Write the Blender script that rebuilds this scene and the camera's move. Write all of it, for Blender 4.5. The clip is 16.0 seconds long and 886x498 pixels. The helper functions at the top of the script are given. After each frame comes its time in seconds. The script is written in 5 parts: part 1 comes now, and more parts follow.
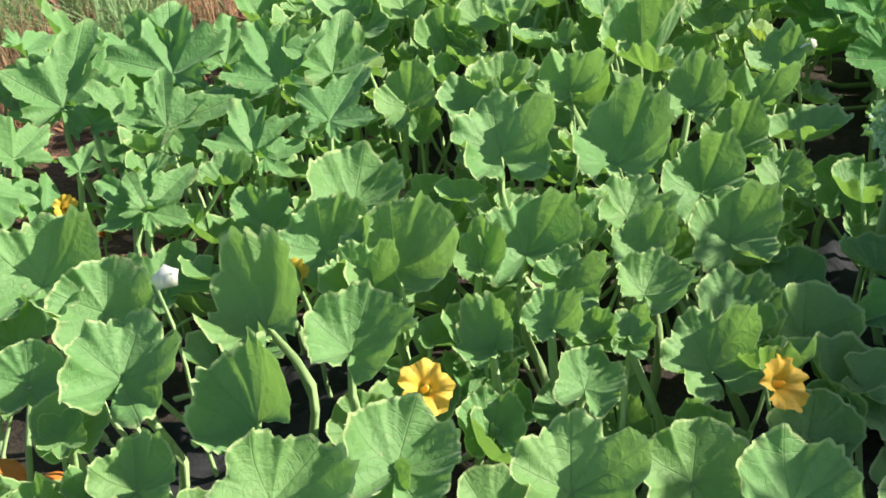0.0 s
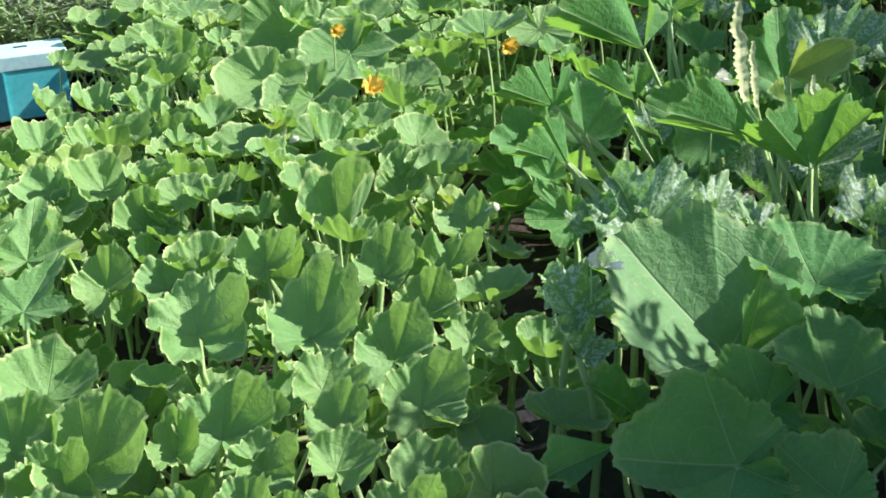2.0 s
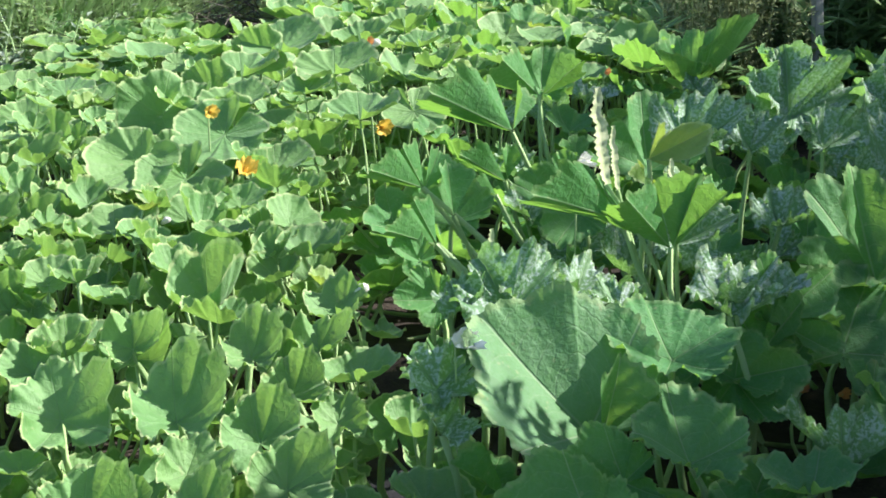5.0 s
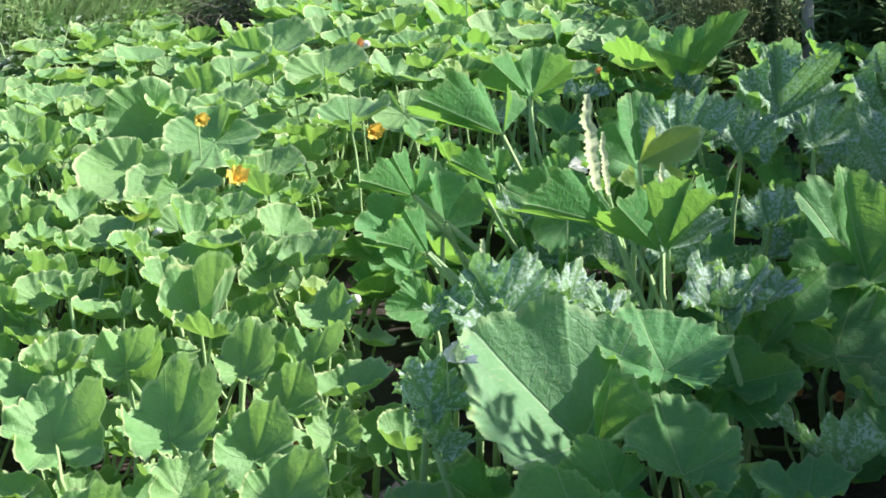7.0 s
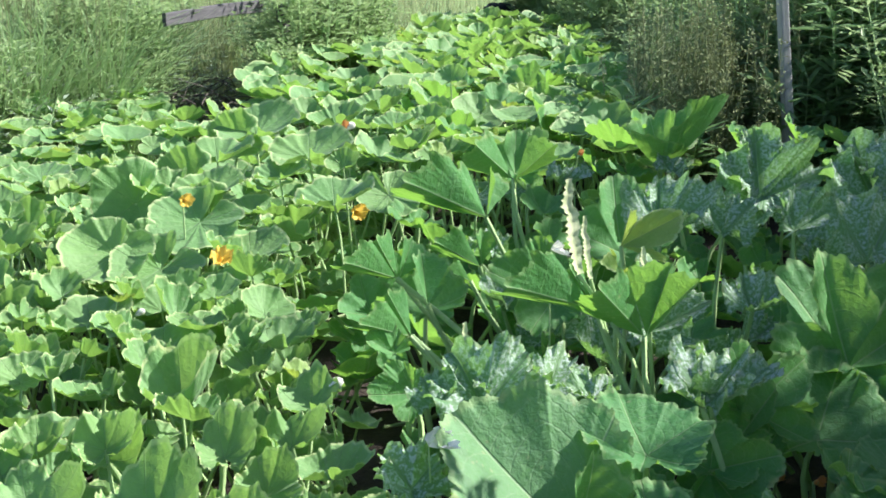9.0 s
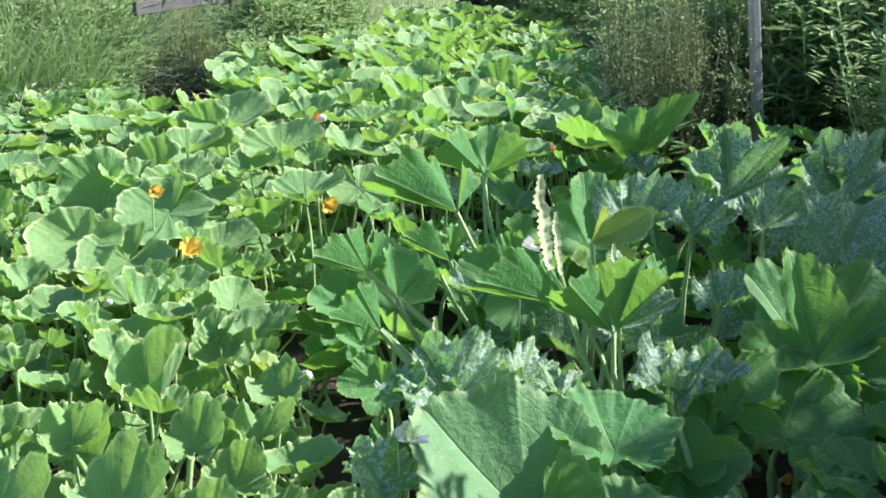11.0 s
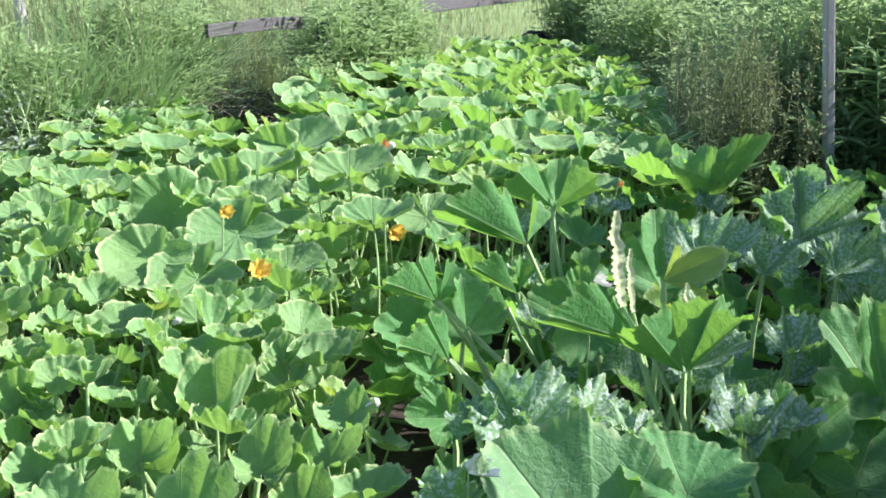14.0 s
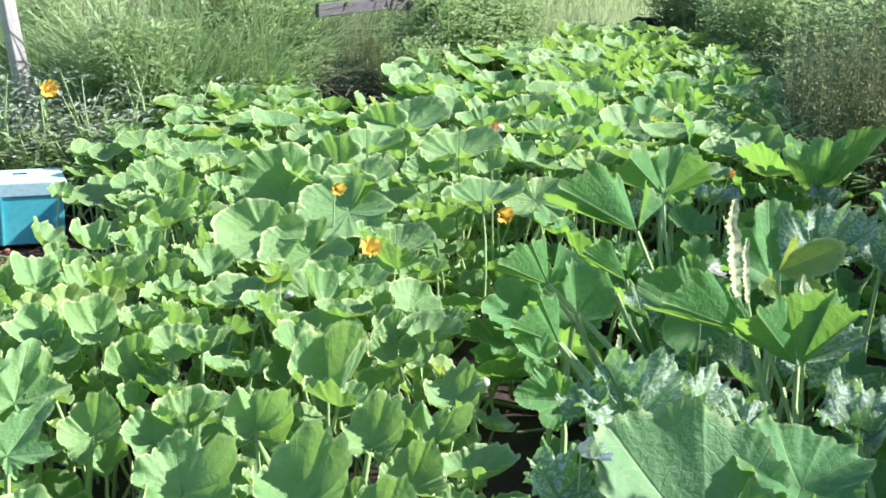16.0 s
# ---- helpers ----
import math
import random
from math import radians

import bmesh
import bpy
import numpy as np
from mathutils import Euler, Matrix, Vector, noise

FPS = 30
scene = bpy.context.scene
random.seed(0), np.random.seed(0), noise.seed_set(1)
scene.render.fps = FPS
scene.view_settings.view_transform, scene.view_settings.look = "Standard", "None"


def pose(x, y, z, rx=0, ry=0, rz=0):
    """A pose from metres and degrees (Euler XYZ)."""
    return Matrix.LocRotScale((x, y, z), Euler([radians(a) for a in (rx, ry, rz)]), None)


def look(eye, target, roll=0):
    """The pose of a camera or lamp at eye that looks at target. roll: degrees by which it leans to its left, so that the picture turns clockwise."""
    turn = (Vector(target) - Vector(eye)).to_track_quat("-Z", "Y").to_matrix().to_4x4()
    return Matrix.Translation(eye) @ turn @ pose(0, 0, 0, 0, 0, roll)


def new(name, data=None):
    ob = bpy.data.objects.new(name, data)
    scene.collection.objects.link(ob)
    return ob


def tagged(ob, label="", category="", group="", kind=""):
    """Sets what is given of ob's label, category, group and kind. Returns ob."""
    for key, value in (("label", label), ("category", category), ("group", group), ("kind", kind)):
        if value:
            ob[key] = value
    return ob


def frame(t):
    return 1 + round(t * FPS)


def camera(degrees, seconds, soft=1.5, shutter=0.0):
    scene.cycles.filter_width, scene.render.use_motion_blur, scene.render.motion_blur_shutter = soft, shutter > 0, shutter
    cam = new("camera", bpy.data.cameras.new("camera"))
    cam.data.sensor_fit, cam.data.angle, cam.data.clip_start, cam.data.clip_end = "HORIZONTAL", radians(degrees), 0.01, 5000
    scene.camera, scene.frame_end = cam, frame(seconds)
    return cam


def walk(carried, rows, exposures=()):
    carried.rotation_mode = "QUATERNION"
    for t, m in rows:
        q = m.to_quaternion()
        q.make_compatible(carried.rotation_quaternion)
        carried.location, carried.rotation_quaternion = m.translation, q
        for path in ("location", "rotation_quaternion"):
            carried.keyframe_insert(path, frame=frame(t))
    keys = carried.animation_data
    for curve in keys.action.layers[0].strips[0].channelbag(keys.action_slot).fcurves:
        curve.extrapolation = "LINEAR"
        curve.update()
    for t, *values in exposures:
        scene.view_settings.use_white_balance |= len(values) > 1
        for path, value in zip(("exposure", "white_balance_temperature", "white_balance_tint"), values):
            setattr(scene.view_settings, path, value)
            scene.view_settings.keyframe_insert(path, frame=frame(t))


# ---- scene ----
# ---- the camera and its walk ----
cam = camera(38.6, 16.0, soft=1.8)
PATH = [
    (0, (0.105, 0.019, 1.513), (0.087, 1.805, 0.613), -4.2),
    (0.5, (0.13, 0.026, 1.512), (0.154, 1.807, 0.602), -3.9),
    (1, (0.172, 0.018, 1.529), (0.308, 1.833, 0.698), -3.6),
    (1.5, (0.219, 0.006, 1.572), (0.496, 1.836, 0.813), -3.9),
    (2, (0.234, -0.021, 1.593), (0.619, 1.806, 0.876), -3.3),
    (2.5, (0.228, -0.026, 1.598), (0.617, 1.802, 0.887), -2.6),
    (3, (0.236, -0.029, 1.618), (0.662, 1.819, 0.981), -2.6),
    (3.5, (0.231, -0.038, 1.625), (0.686, 1.814, 1.021), -2.5),
    (4, (0.23, -0.042, 1.622), (0.703, 1.802, 1.008), -1.5),
    (4.5, (0.245, -0.055, 1.623), (0.765, 1.784, 1.034), -1.3),
    (4.7, (0.263, -0.068, 1.618), (0.827, 1.753, 1.012), -1.6),
    (7, (0.292, -0.054, 1.666), (0.866, 1.756, 1.038), -2.8),
    (7.5, (0.313, -0.077, 1.714), (0.944, 1.744, 1.18), -4.1),
    (8, (0.309, -0.078, 1.718), (0.902, 1.756, 1.184), -3.8),
    (8.5, (0.305, -0.099, 1.7), (0.938, 1.722, 1.171), -4.1),
    (9, (0.294, -0.064, 1.688), (0.907, 1.769, 1.174), -2.3),
    (9.5, (0.299, -0.062, 1.688), (0.945, 1.764, 1.188), -2.0),
    (9.7, (0.302, -0.063, 1.691), (0.947, 1.755, 1.163), -1.5),
    (11.8, (0.269, -0.054, 1.683), (0.932, 1.761, 1.169), -1.2),
    (12, (0.264, -0.055, 1.683), (0.926, 1.764, 1.181), -1.1),
    (12.5, (0.263, -0.051, 1.686), (0.924, 1.777, 1.216), -0.9),
    (13, (0.253, -0.037, 1.686), (0.876, 1.804, 1.214), -0.3),
    (13.5, (0.246, -0.034, 1.683), (0.845, 1.814, 1.205), -0.3),
    (14, (0.24, -0.026, 1.685), (0.825, 1.825, 1.208), 0.5),
    (14.5, (0.231, -0.036, 1.686), (0.8, 1.824, 1.222), 0.7),
    (15, (0.222, -0.043, 1.683), (0.767, 1.826, 1.228), 1.0),
    (15.5, (0.213, -0.041, 1.665), (0.714, 1.834, 1.184), 0.8),
    (16, (0.185, -0.022, 1.677), (0.626, 1.862, 1.174), 1.4),
]
EXPOSURES = ((0.0, 0.86, 6400, 10), (3.5, 1.08, 6050, 16), (9.0, 1.16, 5900, 18), (12.5, 1.2, 5850, 19), (16.0, 1.29, 5850, 22))
walk(cam, [(t, look(eye, target, roll)) for t, eye, target, roll in PATH], EXPOSURES)

# ---- world, sun and exposure ----
SUN_AZ, SUN_EL = -3.0, 37.0          # degrees: turned from +x towards +y, and up
to_sun = Vector((math.cos(radians(SUN_EL)) * math.cos(radians(SUN_AZ)), math.cos(radians(SUN_EL)) * math.sin(radians(SUN_AZ)), math.sin(radians(SUN_EL))))
world = bpy.data.worlds.new("sky")
scene.world = world
world.use_nodes = True
wn = world.node_tree
sky = wn.nodes.new("ShaderNodeTexSky")
sky.sky_type, sky.sun_disc = "NISHITA", False
sky.sun_elevation, sky.sun_rotation = radians(SUN_EL), radians(90 - SUN_AZ)
wn.links.new(sky.outputs[0], wn.nodes["Background"].inputs[0])
wn.nodes["Background"].inputs[1].default_value = 0.092
sun_data = bpy.data.lights.new("sun", "SUN")
sun_data.energy, sun_data.angle, sun_data.color = 5.2, radians(0.55), (1.0, 0.945, 0.81)
sun = new("sun", sun_data)
sun.matrix_world = look((8 * to_sun.x, 8 * to_sun.y, 8 * to_sun.z), (0, 0, 0))


# ---- materials ----
class Nodes:
    """Short forms for building a node material."""

    def __init__(self, name):
        self.mat = bpy.data.materials.new(name)
        self.mat.use_nodes = True
        self.t = self.mat.node_tree
        self.bsdf = self.t.nodes["Principled BSDF"]
        self.out = self.t.nodes["Material Output"]

    def node(self, kind):
        return self.t.nodes.new(kind)

    def link(self, a, b):
        self.t.links.new(a, b)

    def put(self, sock, v):
        if isinstance(v, bpy.types.NodeSocket):
            self.link(v, sock)
        else:
            sock.default_value = v

    def math(self, op, a, b=0.0, c=0.0):
        n = self.node("ShaderNodeMath")
        n.operation = op
        for i, v in enumerate((a, b, c)):
            self.put(n.inputs[i], v)
        return n.outputs[0]

    def ramp(self, v, lo, hi, a=0.0, b=1.0):
        n = self.node("ShaderNodeMapRange")
        n.interpolation_type = "SMOOTHSTEP"
        for i, x in enumerate((v, lo, hi, a, b)):
            self.put(n.inputs[i], x)
        return n.outputs[0]

    def mix(self, f, a, b):
        n = self.node("ShaderNodeMix")
        n.data_type = "RGBA"
        self.put(n.inputs[0], f)
        for i, v in ((6, a), (7, b)):
            self.put(n.inputs[i], v if isinstance(v, bpy.types.NodeSocket) else (*v, 1.0))
        return n.outputs[2]

    def noise(self, scale, detail=3.0, rough=0.55, vec=None):
        n = self.node("ShaderNodeTexNoise")
        n.inputs["Scale"].default_value, n.inputs["Detail"].default_value, n.inputs["Roughness"].default_value = scale, detail, rough
        if vec is not None:
            self.link(vec, n.inputs["Vector"])
        return n.outputs["Fac"]

    def bump(self, h, strength, dist):
        n = self.node("ShaderNodeBump")
        n.inputs["Strength"].default_value, n.inputs["Distance"].default_value = strength, dist
        self.link(h, n.inputs["Height"])
        self.link(n.outputs[0], self.bsdf.inputs["Normal"])
        return n.outputs[0]


def leaf_material(name, dark, light, vein, through_col, silver=0.0, veins=7, glow=0.3, rough=0.6, veined=0.42, rim_light=0.8, sheen=0.12, spec=0.4):
    """A broad leaf: radiating veins with side veins, a pale rim lightened for the light it catches, blotches, light
    that comes through.
    """
    m = Nodes(name)
    uv = m.node("ShaderNodeUVMap").outputs[0]
    sep = m.node("ShaderNodeSeparateXYZ")
    m.link(uv, sep.inputs[0])
    r, a = sep.outputs[0], sep.outputs[1]
    rnd = m.node("ShaderNodeObjectInfo").outputs["Random"]
    geo = m.node("ShaderNodeNewGeometry").outputs["Position"]
    ang = m.math("ABSOLUTE", m.math("SUBTRACT", m.math("FRACT", m.math("ADD", m.math("MULTIPLY", a, veins), 0.0)), 0.5))
    ang = m.math("SUBTRACT", 0.5, ang)                      # 0 on a vein, 0.5 midway
    across = m.math("MULTIPLY", ang, r)
    main = m.ramp(across, 0.003, 0.012, 1.0, 0.0)
    side = m.math("FRACT", m.math("SUBTRACT", m.math("MULTIPLY", r, 5.5), m.math("MULTIPLY", ang, 3.2)))
    side = m.math("ABSOLUTE", m.math("SUBTRACT", side, 0.5))
    side = m.math("MULTIPLY", m.ramp(side, 0.0, 0.07, 1.0, 0.0), m.ramp(r, 0.12, 0.3))
    rim = m.ramp(r, 0.93, 0.97)
    big = m.noise(9.0, 3.0, 0.6, geo)
    fine = m.noise(90.0, 4.0, 0.65, geo)
    col = m.mix(m.ramp(big, 0.3, 0.7), dark, light)
    col = m.mix(m.math("MULTIPLY", m.ramp(rnd, 0.0, 1.0), 0.35), col, (light[0] * 1.25, light[1] * 1.02, light[2] * 0.8))
    col = m.mix(m.ramp(fine, 0.35, 0.8, 0.0, 0.3), col, (light[0] * 1.2, light[1] * 1.15, light[2] * 1.15))
    if silver:
        cells = m.noise(95.0, 3.0, 0.7, geo)
        blot = m.math("MULTIPLY", m.ramp(cells, 0.47, 0.55), m.ramp(across, 0.015, 0.06))
        blot = m.math("MULTIPLY", blot, m.ramp(m.noise(16.0, 2.0, 0.5, geo), 0.3, 0.5, 0.3, 1.0))
        col = m.mix(m.math("MULTIPLY", blot, silver), col, (0.50, 0.61, 0.53))
    col = m.mix(m.math("MULTIPLY", side, 0.42 * veined), col, vein)
    col = m.mix(m.math("MULTIPLY", main, veined), col, vein)
    # pale border, lightened further to paint the light the rim catches
    col = m.mix(m.math("MULTIPLY", rim, rim_light), col, (0.52, 0.62, 0.28))
    worn = m.math("MULTIPLY", m.ramp(r, 0.8, 0.98), m.ramp(m.noise(14.0, 3.0, 0.6, geo), 0.6, 0.72))
    col = m.mix(m.math("MULTIPLY", worn, 0.55), col, (0.42, 0.42, 0.17))
    net = m.node("ShaderNodeTexVoronoi")
    net.feature = "DISTANCE_TO_EDGE"
    net.inputs["Scale"].default_value = 42.0
    m.link(geo, net.inputs["Vector"])
    net = m.ramp(net.outputs["Distance"], 0.0, 0.12, 1.0, 0.0)
    col = m.mix(m.math("MULTIPLY", net, 0.10 * veined), col, vein)
    speck = m.ramp(m.noise(55.0, 1.0, 0.5, geo), 0.70, 0.74)
    col = m.mix(m.math("MULTIPLY", speck, 0.5), col, (0.36, 0.40, 0.2))
    m.link(col, m.bsdf.inputs["Base Color"])
    m.bsdf.inputs["Roughness"].default_value = rough
    m.bsdf.inputs["Specular IOR Level"].default_value = spec
    m.bsdf.inputs["Sheen Weight"].default_value = sheen
    m.bsdf.inputs["Sheen Roughness"].default_value = 0.4
    relief = m.math("ADD", m.math("MULTIPLY", m.math("MAXIMUM", main, m.math("MULTIPLY", side, 0.25)), -0.6), m.math("MULTIPLY", fine, 0.45))
    relief = m.math("ADD", relief, m.math("MULTIPLY", m.noise(38.0, 2.0, 0.5, geo), 1.2))
    relief = m.math("ADD", relief, m.math("MULTIPLY", net, -0.08))
    relief = m.math("ADD", relief, m.math("MULTIPLY", m.ramp(ang, 0.0, 0.3), 0.35))
    pleat = m.math("SINE", m.math("MULTIPLY", a, 2 * math.pi * 20))
    relief = m.math("ADD", relief, m.math("MULTIPLY", m.math("MULTIPLY", pleat, m.ramp(r, 0.45, 0.95)), 0.13))
    nrm = m.bump(relief, 0.65, 0.006)
    tr = m.node("ShaderNodeBsdfTranslucent")
    m.link(m.mix(m.math("MULTIPLY", main, 0.35), through_col, vein), tr.inputs[0])
    m.link(nrm, tr.inputs["Normal"])
    mx = m.node("ShaderNodeMixShader")
    mx.inputs[0].default_value = glow
    m.link(m.bsdf.outputs[0], mx.inputs[1])
    m.link(tr.outputs[0], mx.inputs[2])
    m.link(mx.outputs[0], m.out.inputs[0])
    return m.mat


def plain_material(name, a, b, scale=20.0, rough=0.6, bump=0.3, dist=0.004, glow=0.0, spec=0.4, per_object=0.25, stretch=None, islands=False):
    """Two tones in a two-scale pattern with fine relief; glow lets light through thin things."""
    m = Nodes(name)
    vec = m.node("ShaderNodeTexCoord").outputs["Object"]
    if stretch:
        mp = m.node("ShaderNodeMapping")
        mp.inputs["Scale"].default_value = stretch
        m.link(vec, mp.inputs[0])
        vec = mp.outputs[0]
    n1, n2 = m.noise(scale, 4.0, 0.6, vec), m.noise(scale * 7, 3.0, 0.6, vec)
    col = m.mix(m.ramp(n1, 0.3, 0.7), a, b)
    col = m.mix(m.ramp(n2, 0.4, 0.75, 0.0, 0.3), col, tuple(0.55 * x for x in a))
    rnd = m.node("ShaderNodeNewGeometry").outputs["Random Per Island"] if islands else m.node("ShaderNodeObjectInfo").outputs["Random"]
    col = m.mix(m.math("MULTIPLY", rnd, per_object), col, tuple(min(1.0, 1.5 * x) for x in b))
    m.link(col, m.bsdf.inputs["Base Color"])
    m.bsdf.inputs["Roughness"].default_value = rough
    m.bsdf.inputs["Specular IOR Level"].default_value = spec
    m.bump(m.math("ADD", n1, m.math("MULTIPLY", n2, 0.5)), bump, dist)
    if glow:
        tr = m.node("ShaderNodeBsdfTranslucent")
        m.link(col, tr.inputs[0])
        mx = m.node("ShaderNodeMixShader")
        mx.inputs[0].default_value = glow
        m.link(m.bsdf.outputs[0], mx.inputs[1])
        m.link(tr.outputs[0], mx.inputs[2])
        m.link(mx.outputs[0], m.out.inputs[0])
    return m.mat


MAT_PUMPKIN = leaf_material("pumpkin_leaf", (0.120, 0.270, 0.082), (0.196, 0.366, 0.136), (0.25, 0.40, 0.16), (0.32, 0.56, 0.09), veins=5, glow=0.32)
MAT_PALE = leaf_material("pale_squash_leaf", (0.112, 0.262, 0.08), (0.155, 0.325, 0.115), (0.22, 0.37, 0.15), (0.28, 0.54, 0.06), veins=5, glow=0.3, rim_light=0.2)
MAT_ZUCCHINI = leaf_material("zucchini_leaf", (0.066, 0.225, 0.062), (0.112, 0.305, 0.102), (0.34, 0.48, 0.22), (0.28, 0.54, 0.07), silver=0.05, veins=5, glow=0.40, veined=0.7, rim_light=0.3, sheen=0.02, spec=0.22)
MAT_SILVER = leaf_material("silver_zucchini_leaf", (0.095, 0.225, 0.09), (0.14, 0.29, 0.125), (0.28, 0.40, 0.24), (0.24, 0.46, 0.09), silver=0.95, veins=5, glow=0.36, veined=0.5, rim_light=0.3, sheen=0.05)
# zucchini leaf greyed and lightened to paint glancing sun on its hairs
MAT_SUNLIT_HAIRY = leaf_material("sunlit_hairy_zucchini_leaf", (0.10, 0.25, 0.085), (0.16, 0.325, 0.14), (0.34, 0.46, 0.26), (0.27, 0.50, 0.08), silver=0.06, veins=5, glow=0.35, veined=0.65, rim_light=0.3, sheen=0.08, spec=0.3)
MAT_YOUNG = leaf_material("yellowish_leaf", (0.18, 0.32, 0.08), (0.25, 0.39, 0.11), (0.42, 0.5, 0.2), (0.45, 0.6, 0.08), glow=0.35)
MAT_STALK = plain_material("stalk", (0.29, 0.44, 0.17), (0.41, 0.55, 0.26), 30, 0.5, 0.3, 0.002, per_object=0.3)
MAT_VINE = plain_material("vine", (0.16, 0.24, 0.08), (0.24, 0.30, 0.13), 30, 0.6)
MAT_PETAL = plain_material("petal", (0.90, 0.53, 0.05), (0.95, 0.65, 0.13), 25, 0.55, 0.25, 0.003, glow=0.35, per_object=0.1)
MAT_WITHERED = plain_material("withered_petal", (0.62, 0.22, 0.05), (0.72, 0.42, 0.16), 60, 0.7, 0.5, 0.003, glow=0.2, per_object=0.2)
MAT_WHITE = plain_material("dry_white", (0.82, 0.82, 0.70), (0.92, 0.91, 0.84), 40, 0.6, 0.3, 0.003, glow=0.2, per_object=0.1)
# cream tone that puts the sunlight into the folded leaf edges
MAT_SUN_EDGE = plain_material("sunlit_crinkled_leaf", (0.55, 0.64, 0.30), (0.78, 0.80, 0.50), 30, 0.6, 0.4, 0.004, glow=0.25, per_object=0.1)
MAT_GRASS = plain_material("grass", (0.21, 0.35, 0.13), (0.32, 0.45, 0.20), 3, 0.55, 0.1, glow=0.3, per_object=0.4, islands=True)
MAT_HAY = plain_material("dry_grass", (0.22, 0.28, 0.11), (0.34, 0.37, 0.18), 3, 0.6, 0.1, glow=0.25, per_object=0.4, islands=True)
MAT_DRY = plain_material("dried_weed", (0.26, 0.15, 0.08), (0.40, 0.27, 0.15), 3, 0.7, 0.1, glow=0.2, per_object=0.4, islands=True)
MAT_WEED = plain_material("weed_leaf", (0.24, 0.36, 0.14), (0.36, 0.48, 0.22), 6, 0.5, 0.1, glow=0.45, per_object=0.4, islands=True)
MAT_WEED_DARK = plain_material("grey_weed_leaf", (0.17, 0.23, 0.15), (0.32, 0.38, 0.28), 6, 0.55, 0.1, glow=0.2, per_object=0.5, islands=True)
MAT_WILLOW = plain_material("long_weed_leaf", (0.15, 0.28, 0.11), (0.23, 0.36, 0.15), 8, 0.6, 0.1, glow=0.3, per_object=0.3, islands=True)
MAT_SEED = plain_material("dock_seed", (0.15, 0.205, 0.085), (0.235, 0.265, 0.12), 12, 0.8, 0.3, glow=0.2, per_object=0.6, islands=True)
MAT_WOOD = plain_material("weathered_wood", (0.065, 0.063, 0.065), (0.115, 0.11, 0.112), 6, 0.8, 0.6, 0.006, stretch=(1, 9, 9), per_object=0.1)
MAT_STAKE = plain_material("stake_wood", (0.30, 0.295, 0.275), (0.42, 0.41, 0.385), 6, 0.8, 0.5, 0.004, stretch=(9, 9, 1), per_object=0.1)
MAT_TEAL = plain_material("teal_paint", (0.08, 0.50, 0.56), (0.12, 0.56, 0.62), 5, 0.42, 0.15, 0.002, per_object=0.0)
# the same teal made paler, painting in the sun on the lid
MAT_TEAL_SUNLIT = plain_material("sunlit_teal_paint", (0.42, 0.70, 0.73), (0.52, 0.76, 0.78), 5, 0.45, 0.15, 0.002, per_object=0.0)
MAT_BLACK = plain_material("black_plastic", (0.012, 0.012, 0.014), (0.03, 0.03, 0.034), 12, 0.7, 0.6, 0.01, spec=0.25, per_object=0.0)
MAT_CHIP = plain_material("wood_chip", (0.20, 0.085, 0.045), (0.36, 0.18, 0.10), 25, 0.85, 0.4, per_object=0.6, islands=True)
MAT_STONE = plain_material("grey_board", (0.30, 0.25, 0.22), (0.42, 0.36, 0.32), 14, 0.85, 0.5, 0.004, per_object=0.0)
MAT_BARK = plain_material("dead_branch", (0.06, 0.05, 0.045), (0.14, 0.12, 0.10), 25, 0.9, 0.5, per_object=0.3, islands=True)
MAT_PUMPKIN_SKIN = plain_material("orange_pumpkin_skin", (0.62, 0.17, 0.03), (0.72, 0.25, 0.05), 8, 0.45, 0.2, per_object=0.0)


